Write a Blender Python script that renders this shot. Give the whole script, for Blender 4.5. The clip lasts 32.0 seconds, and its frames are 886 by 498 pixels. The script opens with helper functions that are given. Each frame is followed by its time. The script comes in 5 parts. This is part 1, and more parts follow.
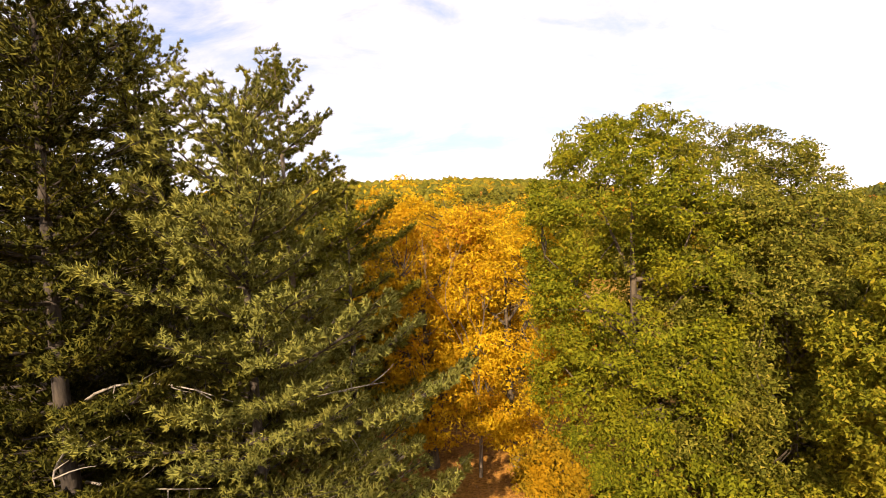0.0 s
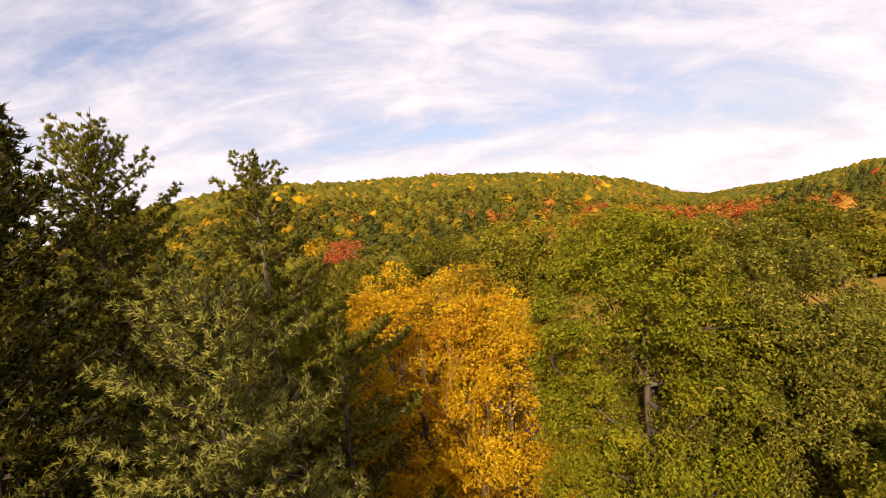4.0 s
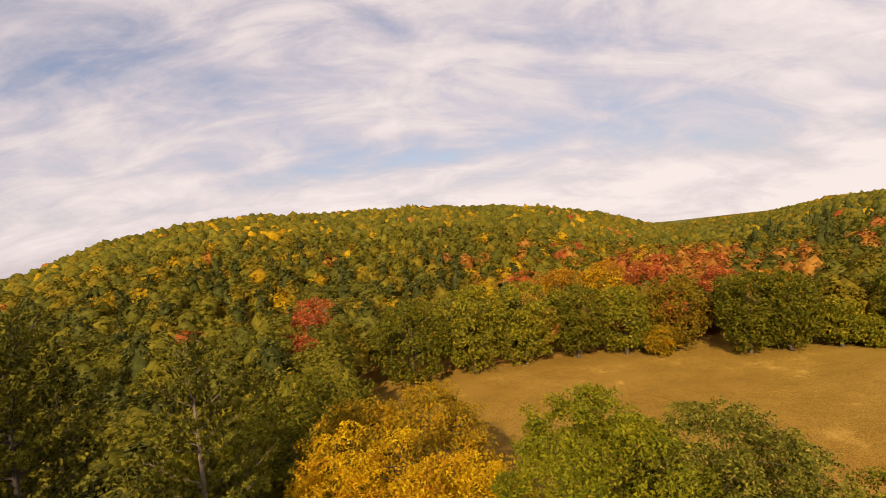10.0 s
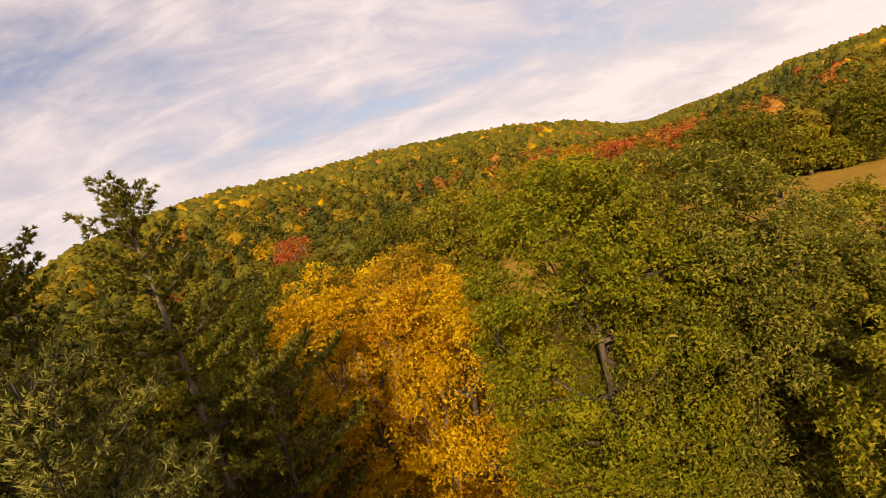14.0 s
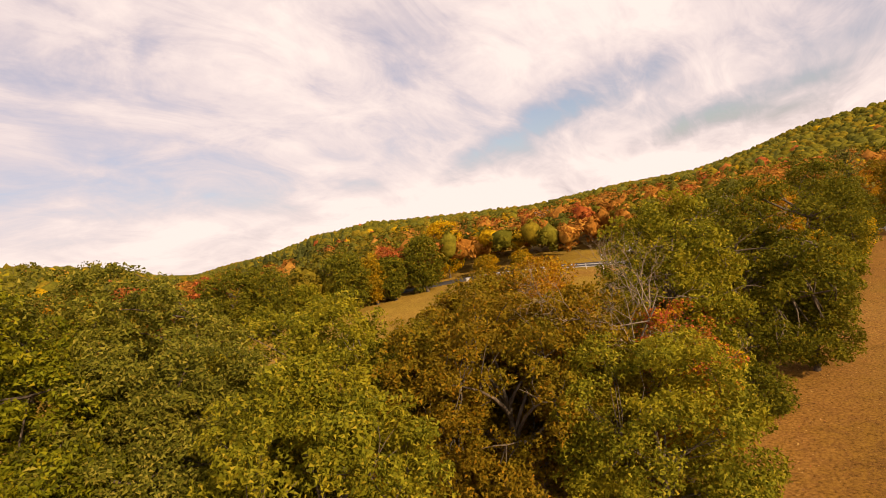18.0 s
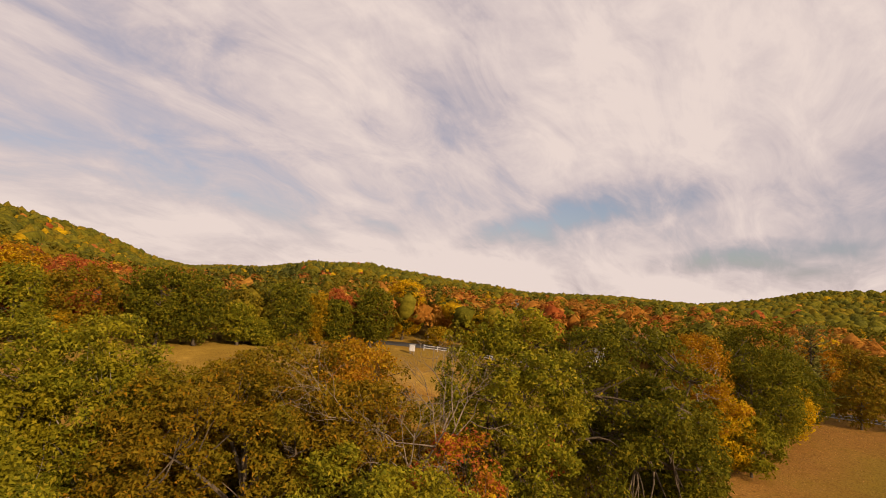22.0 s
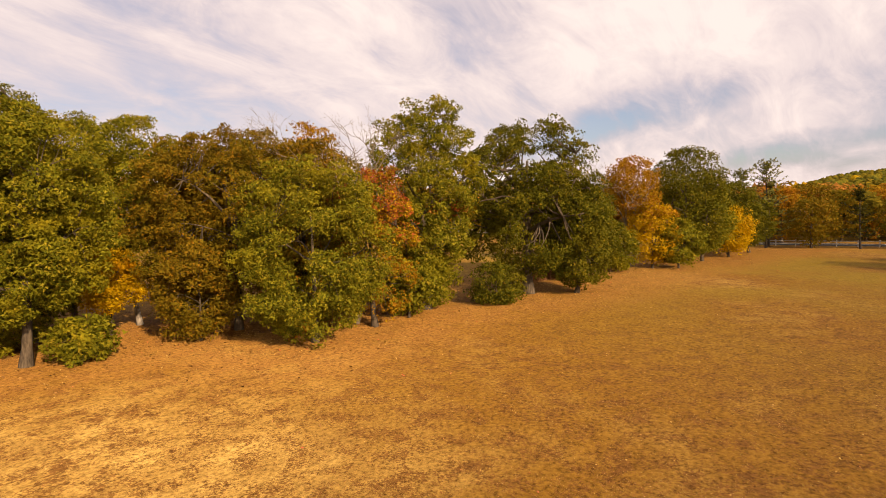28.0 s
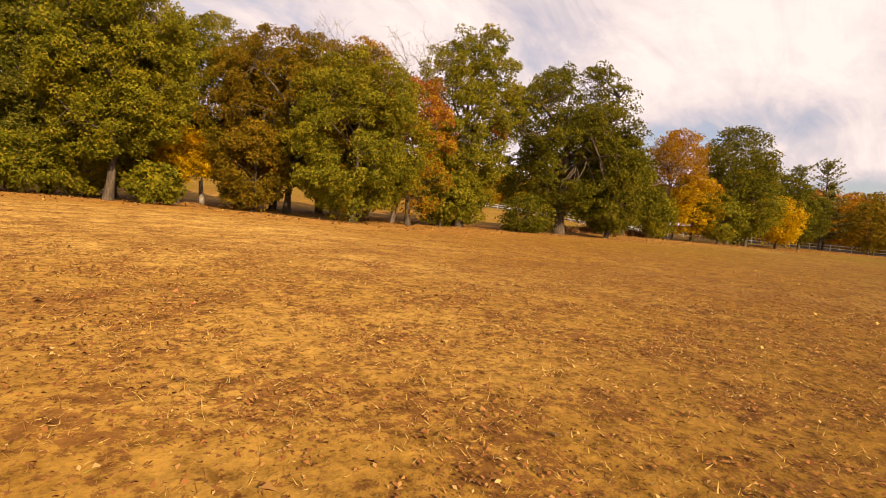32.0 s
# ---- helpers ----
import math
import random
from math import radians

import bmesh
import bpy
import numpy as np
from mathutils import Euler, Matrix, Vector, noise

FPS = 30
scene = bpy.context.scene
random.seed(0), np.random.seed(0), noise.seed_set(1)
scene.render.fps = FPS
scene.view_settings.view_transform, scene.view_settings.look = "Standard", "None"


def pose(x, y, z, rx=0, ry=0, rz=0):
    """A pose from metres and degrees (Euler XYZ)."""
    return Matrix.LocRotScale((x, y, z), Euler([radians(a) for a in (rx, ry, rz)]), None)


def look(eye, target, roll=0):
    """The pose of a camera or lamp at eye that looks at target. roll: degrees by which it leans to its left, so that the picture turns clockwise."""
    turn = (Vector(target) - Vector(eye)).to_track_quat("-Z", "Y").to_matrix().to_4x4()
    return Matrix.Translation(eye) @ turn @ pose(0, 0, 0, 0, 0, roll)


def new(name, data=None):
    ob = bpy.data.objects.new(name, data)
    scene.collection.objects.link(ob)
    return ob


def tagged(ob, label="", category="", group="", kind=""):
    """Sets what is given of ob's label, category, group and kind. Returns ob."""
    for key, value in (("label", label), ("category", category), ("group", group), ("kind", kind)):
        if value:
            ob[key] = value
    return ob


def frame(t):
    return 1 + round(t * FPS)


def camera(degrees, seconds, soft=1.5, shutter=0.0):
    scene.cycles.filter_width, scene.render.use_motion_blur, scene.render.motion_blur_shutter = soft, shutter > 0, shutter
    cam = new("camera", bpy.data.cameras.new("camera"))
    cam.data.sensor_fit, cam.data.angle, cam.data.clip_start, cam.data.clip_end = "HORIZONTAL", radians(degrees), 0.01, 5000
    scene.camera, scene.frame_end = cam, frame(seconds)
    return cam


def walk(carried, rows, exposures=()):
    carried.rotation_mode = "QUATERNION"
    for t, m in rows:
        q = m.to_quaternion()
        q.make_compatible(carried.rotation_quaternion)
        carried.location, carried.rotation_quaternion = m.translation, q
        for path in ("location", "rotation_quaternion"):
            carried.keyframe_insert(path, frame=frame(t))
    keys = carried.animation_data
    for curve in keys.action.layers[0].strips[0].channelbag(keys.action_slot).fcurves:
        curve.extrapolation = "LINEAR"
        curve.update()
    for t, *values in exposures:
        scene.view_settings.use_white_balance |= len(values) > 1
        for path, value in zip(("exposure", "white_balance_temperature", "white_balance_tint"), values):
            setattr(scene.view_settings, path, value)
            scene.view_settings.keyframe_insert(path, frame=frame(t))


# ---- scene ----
# camera and its flight: seconds, x, y, z, heading to the right of +y, pitch, roll
cam = camera(80.35, 32.0, soft=0.85)
PATH = [
    (0, 0.00, -0.00, 14.42, 0.00, -1.92, 4.00),
    (0.5, -0.15, 0.31, 15.11, 0.28, -2.16, 4.25),
    (1, -0.19, 0.86, 15.85, 0.57, -1.76, 4.65),
    (1.5, -0.23, 1.20, 16.52, 0.80, -1.07, 4.32),
    (2, -0.26, 1.52, 17.21, 0.86, -1.43, 4.33),
    (2.5, -0.31, 1.74, 17.98, 1.06, -2.10, 4.59),
    (3, -0.34, 1.90, 18.74, 1.34, -2.52, 8.05),
    (3.5, -0.30, 2.12, 19.46, 1.62, -2.83, 7.10),
    (5.5, 0.65, 1.97, 21.80, 1.75, -3.49, 4.87),
    (6, 0.92, 2.14, 22.62, 1.55, -3.17, 3.17),
    (6.5, 1.04, 2.38, 23.27, 1.57, -3.28, 2.59),
    (7, 1.09, 2.73, 23.98, 1.61, -3.71, 3.93),
    (7.5, 1.15, 3.09, 24.57, 1.75, -2.76, 4.33),
    (8, 1.10, 3.30, 25.28, 1.87, -3.05, 6.00),
    (8.5, 1.20, 3.52, 26.00, 2.30, -3.24, 7.95),
    (9, 1.42, 3.59, 26.61, 2.46, -0.71, 8.20),
    (9.5, 1.54, 3.82, 26.99, 3.62, -1.29, 7.61),
    (10, 1.61, 3.98, 27.01, 4.36, -0.81, 6.07),
    (10.5, 1.72, 4.17, 26.96, 4.28, -1.36, 0.15),
    (11, 1.86, 4.36, 26.51, 3.02, -1.13, -0.92),
    (11.5, 1.85, 4.51, 25.92, 3.37, -0.62, -0.50),
    (12, 1.73, 4.68, 25.08, 3.22, -0.36, 6.43),
    (12.5, 1.62, 4.72, 24.09, 3.82, 2.30, 8.59),
    (13, 1.60, 4.57, 22.73, 4.58, 3.33, 11.87),
    (13.5, 1.54, 4.41, 21.37, 6.97, 0.25, 12.23),
    (14, 2.04, 4.46, 20.07, 7.00, -7.40, 17.13),
    (14.5, 2.81, 4.40, 19.00, 4.46, -7.53, 3.79),
    (16.5, 0.25, 0.78, 18.35, 50.45, -3.94, 14.52),
    (17, 2.32, 1.01, 18.05, 51.97, -2.25, 16.12),
    (17.5, 4.30, 1.13, 17.60, 53.42, -1.91, 11.78),
    (18, 5.79, 0.96, 17.25, 54.19, -2.95, 11.97),
    (18.5, 6.73, 0.38, 17.15, 52.40, -2.85, 10.30),
    (19, 7.66, -0.28, 17.21, 51.28, -2.70, 7.70),
    (19.5, 8.59, -0.92, 17.55, 50.35, -2.94, 4.30),
    (20, 9.39, -1.62, 17.99, 50.07, -2.60, 4.90),
    (20.5, 11.06, -2.27, 18.37, 51.77, 1.71, 4.90),
    (21, 12.57, -2.81, 18.07, 53.23, 1.92, 5.55),
    (21.5, 13.16, -3.85, 17.77, 53.34, 4.54, 7.28),
    (22, 13.54, -5.04, 17.34, 53.52, 3.81, -4.33),
    (22.5, 13.50, -6.42, 17.08, 53.16, 1.91, -3.82),
    (23, 13.29, -8.07, 16.19, 53.89, -0.32, -2.31),
    (23.5, 12.98, -9.18, 14.47, 53.59, -10.43, 1.73),
    (24, 12.84, -10.19, 14.00, 53.23, -9.29, 0.44),
    (24.5, 12.38, -11.44, 13.91, 52.03, -0.75, -5.62),
    (25, 12.33, -11.84, 13.30, 50.82, -2.44, -3.98),
    (25.5, 12.02, -13.17, 12.69, 53.53, -1.66, -0.79),
    (27.5, 10.31, -16.44, 8.52, 50.42, -1.40, 0.68),
    (28, 9.62, -17.42, 7.58, 50.47, -4.10, 1.18),
    (28.5, 8.93, -18.23, 6.81, 50.78, -6.86, 2.72),
    (29, 8.45, -19.12, 6.12, 50.64, -9.74, 4.23),
    (29.5, 8.05, -19.83, 5.40, 50.61, -10.73, 4.92),
    (30, 7.99, -20.57, 4.80, 49.86, -9.07, 4.34),
    (30.5, 7.77, -20.99, 4.15, 48.93, -7.33, 1.43),
    (31, 8.08, -21.11, 3.13, 48.68, -5.24, -1.37),
    (31.5, 8.26, -21.02, 2.19, 47.27, -3.81, -3.80),
    (32, 8.32, -20.59, 1.39, 44.69, -4.44, -5.20),
]
walk(cam, [(t, pose(x, y, z, 90 + p, r, -h)) for t, x, y, z, h, p, r in PATH],
     exposures=[(0, 0.76, 6950, 16), (1.5, 0.55, 6950, 17), (3, 0.37, 6950, 17), (6, 0.17, 7050, 18), (9, 0.04, 7350, 18), (10, -0.08, 7450, 18), (12, -0.08, 7700, 19), (13, -0.18, 7700, 19), (14.5, 0.06, 7800, 20), (17, 0.05, 8000, 21), (19, 0.05, 7900, 21), (20, 0.03, 7900, 21),
                (21, -0.21, 7900, 21), (22, -0.36, 7900, 21), (23, -0.30, 7900, 21), (25, -0.02, 7900, 22), (28, 0.05, 7900, 21), (32, 0.12, 7900, 20)])

# ---- world and sun ----
SUN_AZ = radians(194.5)      # clockwise from +y
SUN_EL = radians(25)
world = bpy.data.worlds.new("sky")
scene.world = world
world.use_nodes = True


def ramp(tree, fac, stops):
    n = tree.nodes.new("ShaderNodeValToRGB")
    while len(n.color_ramp.elements) < len(stops):
        n.color_ramp.elements.new(0.5)
    for e, (p, c) in zip(n.color_ramp.elements, stops):
        e.position = p
        e.color = (*c, 1) if len(c) == 3 else c
    tree.links.new(fac, n.inputs[0])
    return n.outputs[0]


def maths(tree, op, a, b=None, clamp=False):
    n = tree.nodes.new("ShaderNodeMath")
    n.operation = op
    n.use_clamp = clamp
    for i, v in enumerate((a, b)):
        if v is None:
            continue
        if isinstance(v, (int, float)):
            n.inputs[i].default_value = v
        else:
            tree.links.new(v, n.inputs[i])
    return n.outputs[0]


def mix_colour(tree, fac, a, b, how="MIX"):
    n = tree.nodes.new("ShaderNodeMix")
    n.data_type = "RGBA"
    n.blend_type = how
    for v, i in ((fac, 0), (a, 6), (b, 7)):
        if isinstance(v, (int, float)):
            n.inputs[i].default_value = v
        elif isinstance(v, tuple):
            n.inputs[i].default_value = (*v, 1)
        else:
            tree.links.new(v, n.inputs[i])
    return n.outputs[2]


def noise_of(tree, vector, scale, detail=3.0, rough=0.55, distort=0.0):
    n = tree.nodes.new("ShaderNodeTexNoise")
    n.inputs["Scale"].default_value = scale
    n.inputs["Detail"].default_value = detail
    n.inputs["Roughness"].default_value = rough
    n.inputs["Distortion"].default_value = distort
    if vector is not None:
        tree.links.new(vector, n.inputs["Vector"])
    return n.outputs[0]


def mapped(tree, vector, scale=(1, 1, 1), turn=(0, 0, 0), move=(0, 0, 0)):
    n = tree.nodes.new("ShaderNodeMapping")
    n.inputs["Scale"].default_value = scale
    n.inputs["Rotation"].default_value = turn
    n.inputs["Location"].default_value = move
    tree.links.new(vector, n.inputs["Vector"])
    return n.outputs[0]


def build_sky():
    nt = world.node_tree
    nt.nodes.clear()
    out = nt.nodes.new("ShaderNodeOutputWorld")
    sky = nt.nodes.new("ShaderNodeTexSky")
    sky.sky_type = "NISHITA"
    sky.sun_disc = False
    sky.sun_elevation = SUN_EL
    sky.sun_rotation = SUN_AZ
    sky.air_density = 1.0
    sky.dust_density = 1.5
    clear = nt.nodes.new("ShaderNodeVectorMath")
    clear.operation = "SCALE"
    nt.links.new(sky.outputs[0], clear.inputs[0])
    clear.inputs[3].default_value = 1.15
    tint = mix_colour(nt, 1.0, clear.outputs[0], (0.94, 0.99, 1.12), "MULTIPLY")
    # a high sheet of cirrus: the view direction meets a flat layer
    co = nt.nodes.new("ShaderNodeTexCoord").outputs["Generated"]
    sep = nt.nodes.new("ShaderNodeSeparateXYZ")
    nt.links.new(co, sep.inputs[0])
    up = maths(nt, "ADD", maths(nt, "MAXIMUM", sep.outputs[2], 0.0), 0.45)
    flat = nt.nodes.new("ShaderNodeCombineXYZ")
    nt.links.new(maths(nt, "DIVIDE", sep.outputs[0], up), flat.inputs[0])
    nt.links.new(maths(nt, "DIVIDE", sep.outputs[1], up), flat.inputs[1])
    v = flat.outputs[0]
    vx = maths(nt, "ADD", maths(nt, "DIVIDE", sep.outputs[0], up), maths(nt, "MULTIPLY", maths(nt, "SUBTRACT", noise_of(nt, v, 3.0, 4, 0.6), 0.5), 0.22))
    vy = maths(nt, "ADD", maths(nt, "DIVIDE", sep.outputs[1], up), maths(nt, "MULTIPLY", maths(nt, "SUBTRACT", noise_of(nt, v, 2.6, 4, 0.6), 0.5), 0.22))
    broad = noise_of(nt, mapped(nt, v, (0.7, 0.85, 1), (0, 0, 0.5), (3.1, 7.4, 0)), 0.62, 5, 0.55, 0.8)
    streak = noise_of(nt, mapped(nt, v, (0.8, 1.15, 1), (0, 0, 0.75), (1.3, 0.2, 0)), 1.3, 6, 0.58, 0.7)
    wisps = noise_of(nt, mapped(nt, v, (1.0, 1.9, 1), (0, 0, 0.35), (5.0, 2.0, 0)), 3.6, 7, 0.64, 0.7)
    dens = maths(nt, "ADD", maths(nt, "MULTIPLY", broad, 0.62), maths(nt, "MULTIPLY", streak, 0.42))
    dens = maths(nt, "ADD", dens, maths(nt, "SUBTRACT", maths(nt, "MULTIPLY", wisps, 0.27), 0.055))
    low = maths(nt, "MULTIPLY", maths(nt, "SUBTRACT", 1.0, maths(nt, "MULTIPLY", sep.outputs[2], 7.0), True), 0.04)
    dens = maths(nt, "ADD", dens, low)
    # thinner places in the sheet, with torn edges
    rough_edge = ramp(nt, noise_of(nt, mapped(nt, v, (0.9, 3.0, 1), (0, 0, 0.55)), 3.4, 6, 0.62, 0.9), [(0.30, (0.35, 0.35, 0.35)), (0.62, (1, 1, 1))])
    for cx, cy, turn, long, wide, deep in ((0.02, 1.60, -0.08, 0.55, 0.11, 0.16), (1.53, 0.64, 1.50, 0.58, 0.12, 0.20), (1.87, 0.25, 1.40, 0.50, 0.09, 0.17),
                                           (-0.6, 1.05, 0.5, 0.60, 0.30, 0.08), (0.593, 1.03, -0.4, 0.62, 0.42, -0.07), (-0.16, 1.11, 0.1, 0.42, 0.26, 0.05), (0.89, 0.69, 0.8, 0.40, 0.26, 0.05)):
        dx, dy = maths(nt, "SUBTRACT", vx, cx), maths(nt, "SUBTRACT", vy, cy)
        du = maths(nt, "ADD", maths(nt, "MULTIPLY", dx, math.cos(turn) / long), maths(nt, "MULTIPLY", dy, math.sin(turn) / long))
        dw = maths(nt, "SUBTRACT", maths(nt, "MULTIPLY", dy, math.cos(turn) / wide), maths(nt, "MULTIPLY", dx, math.sin(turn) / wide))
        away = maths(nt, "SQRT", maths(nt, "ADD", maths(nt, "MULTIPLY", du, du), maths(nt, "MULTIPLY", dw, dw)))
        hole = maths(nt, "SUBTRACT", 1.0, away, True)
        dens = maths(nt, "SUBTRACT", dens, maths(nt, "MULTIPLY", maths(nt, "MULTIPLY", hole, rough_edge), deep))
    cover = ramp(nt, dens, [(0.44, (0.10, 0.10, 0.10)), (0.52, (0.60, 0.60, 0.60)), (0.60, (0.93, 0.93, 0.93)), (0.68, (1, 1, 1))])
    tone = ramp(nt, dens, [(0.49, (4.9, 5.0, 6.0)), (0.575, (6.5, 6.35, 7.0)), (0.67, (8.28, 8.15, 8.4))])
    colour = mix_colour(nt, cover, tint, tone)
    bg = nt.nodes.new("ShaderNodeBackground")
    nt.links.new(colour, bg.inputs[0])
    bg.inputs[1].default_value = 0.110
    nt.links.new(bg.outputs[0], out.inputs[0])


build_sky()
sun = new("sun", bpy.data.lights.new("sun", "SUN"))
sun.data.energy = 5.0
sun.data.angle = radians(0.6)
sun.data.color = (1.0, 0.86, 0.66)
sun.matrix_world = look((math.sin(SUN_AZ) * 200, math.cos(SUN_AZ) * 200, 200 * math.tan(SUN_EL)), (0, 0, 0))


# ---- materials ----
def material(name, rough=0.85):
    m = bpy.data.materials.new(name)
    m.use_nodes = True
    nt = m.node_tree
    b = nt.nodes["Principled BSDF"]
    b.inputs["Roughness"].default_value = rough
    b.inputs["Specular IOR Level"].default_value = 0.25
    return m, nt, b


def position(nt):
    return nt.nodes.new("ShaderNodeNewGeometry").outputs["Position"]


def island(nt):
    return nt.nodes.new("ShaderNodeNewGeometry").outputs["Random Per Island"]


def leaves(name, stops, patch=0.35, patch_colour=None, through_light=0.28, rough=0.6, patch_scale=0.35):
    """Leaf colour: every leaf a shade of its own, with broad patches that turn earlier."""
    m, nt, b = material(name, rough)
    geo = nt.nodes.new("ShaderNodeNewGeometry")
    colour = ramp(nt, geo.outputs["Random Per Island"], stops)
    if patch_colour:
        fac = ramp(nt, noise_of(nt, geo.outputs["Position"], patch_scale, 2, 0.6), [(0.5, (0, 0, 0)), (0.68, (1, 1, 1))])
        colour = mix_colour(nt, maths(nt, "MULTIPLY", fac, patch), colour, patch_colour)
    tone = ramp(nt, noise_of(nt, geo.outputs["Position"], 0.9, 2), [(0.3, (0.78, 0.78, 0.78)), (0.7, (1.16, 1.16, 1.16))])
    colour = mix_colour(nt, 1.0, colour, tone, "MULTIPLY")
    nt.links.new(colour, b.inputs["Base Color"])
    b.inputs["Specular IOR Level"].default_value = 0.03
    tr = nt.nodes.new("ShaderNodeBsdfTranslucent")
    nt.links.new(colour, tr.inputs["Color"])
    mx = nt.nodes.new("ShaderNodeMixShader")
    mx.inputs[0].default_value = through_light
    nt.links.new(b.outputs[0], mx.inputs[1])
    nt.links.new(tr.outputs[0], mx.inputs[2])
    nt.links.new(mx.outputs[0], nt.nodes["Material Output"].inputs[0])
    return m


def bark(name, dark, light, scale=9):
    m, nt, b = material(name, 0.95)
    p = position(nt)
    f = noise_of(nt, mapped(nt, p, (1, 1, 0.22)), scale, 5, 0.65)
    c = ramp(nt, f, [(0.3, dark), (0.65, light)])
    spots = ramp(nt, noise_of(nt, p, 1.3, 3), [(0.45, (0.8, 0.8, 0.8)), (0.7, (1.15, 1.12, 1.05))])
    nt.links.new(mix_colour(nt, 1.0, c, spots, "MULTIPLY"), b.inputs["Base Color"])
    bump = nt.nodes.new("ShaderNodeBump")
    bump.inputs["Strength"].default_value = 0.6
    bump.inputs["Distance"].default_value = 0.04
    nt.links.new(f, bump.inputs["Height"])
    nt.links.new(bump.outputs[0], b.inputs["Normal"])
    return m


OAK_GREEN = leaves("oak_leaves", [(0, (0.090, 0.094, 0.009)), (0.45, (0.193, 0.183, 0.013)), (0.8, (0.287, 0.250, 0.020)), (1, (0.384, 0.278, 0.025))], 0.5, (0.379, 0.278, 0.016))
OAK_DULL = leaves("dull_oak_leaves", [(0, (0.068, 0.073, 0.010)), (0.45, (0.145, 0.141, 0.015)), (0.8, (0.237, 0.211, 0.029)), (1, (0.347, 0.270, 0.040))], 0.4, (0.270, 0.215, 0.020))
OAK_LIME = leaves("lime_oak_leaves", [(0, (0.082, 0.091, 0.007)), (0.5, (0.174, 0.178, 0.011)), (0.85, (0.245, 0.232, 0.014)), (1, (0.320, 0.236, 0.016))], 0.5, (0.305, 0.246, 0.012))
OAK_DARK = leaves("dark_oak_leaves", [(0, (0.072, 0.074, 0.008)), (0.5, (0.125, 0.120, 0.010)), (0.88, (0.190, 0.168, 0.014)), (1, (0.300, 0.200, 0.015))], 0.4, (0.220, 0.165, 0.013))
OAK_BROWN = leaves("russet_leaves", [(0, (0.144, 0.096, 0.008)), (0.4, (0.211, 0.139, 0.011)), (0.75, (0.252, 0.160, 0.014)), (1, (0.361, 0.164, 0.012))], 0.55, (0.155, 0.144, 0.011))
MAPLE_GOLD = leaves("golden_maple_leaves", [(0, (0.470, 0.262, 0.011)), (0.5, (0.640, 0.395, 0.016)), (1, (0.770, 0.525, 0.024))], 0.5, (0.520, 0.212, 0.012), 0.4)
MAPLE_ORANGE = leaves("orange_maple_leaves", [(0, (0.285, 0.111, 0.010)), (0.5, (0.427, 0.208, 0.016)), (1, (0.570, 0.351, 0.020))], 0.5, (0.342, 0.091, 0.012), 0.35)
MAPLE_RED = leaves("red_maple_leaves", [(0, (0.294, 0.054, 0.018)), (0.5, (0.441, 0.101, 0.030)), (1, (0.578, 0.189, 0.040))], 0.4, (0.420, 0.216, 0.040), 0.3)
OLIVE_GOLD = leaves("yellowing_leaves", [(0, (0.229, 0.160, 0.013)), (0.5, (0.321, 0.206, 0.014)), (1, (0.472, 0.259, 0.014))], 0.7, (0.524, 0.264, 0.010), 0.35)
# needle colour darkened to stand in for shade on the crowded pines
NEEDLES_SHADED = leaves("shaded_pine_needles", [(0, (0.037, 0.040, 0.007)), (0.5, (0.073, 0.070, 0.011)), (1, (0.138, 0.120, 0.018))], 0.35, (0.200, 0.150, 0.016), 0.10, 0.6, 0.8)
NEEDLES_BLUE = leaves("blue_green_needles", [(0, (0.138, 0.142, 0.029)), (0.5, (0.228, 0.218, 0.046)), (1, (0.324, 0.294, 0.066))], 0.4, (0.314, 0.246, 0.034), 0.24, 0.6, 0.8)
# brighter copy of the needles, with sunlight put into the colour
NEEDLES_LIT = leaves("lit_green_needles", [(0, (0.105, 0.108, 0.014)), (0.5, (0.195, 0.182, 0.022)), (1, (0.300, 0.262, 0.032))], 0.4, (0.300, 0.235, 0.024), 0.2, 0.6, 0.8)
BARK = bark("grey_bark", (0.050, 0.036, 0.023), (0.18, 0.135, 0.088))
BARK_DARK = bark("dark_bark", (0.030, 0.023, 0.018), (0.10, 0.078, 0.058))
BARK_GREY = bark("weathered_bark", (0.11, 0.080, 0.052), (0.34, 0.26, 0.18))
BARK_PALE = bark("pale_bark", (0.20, 0.16, 0.12), (0.50, 0.43, 0.34))


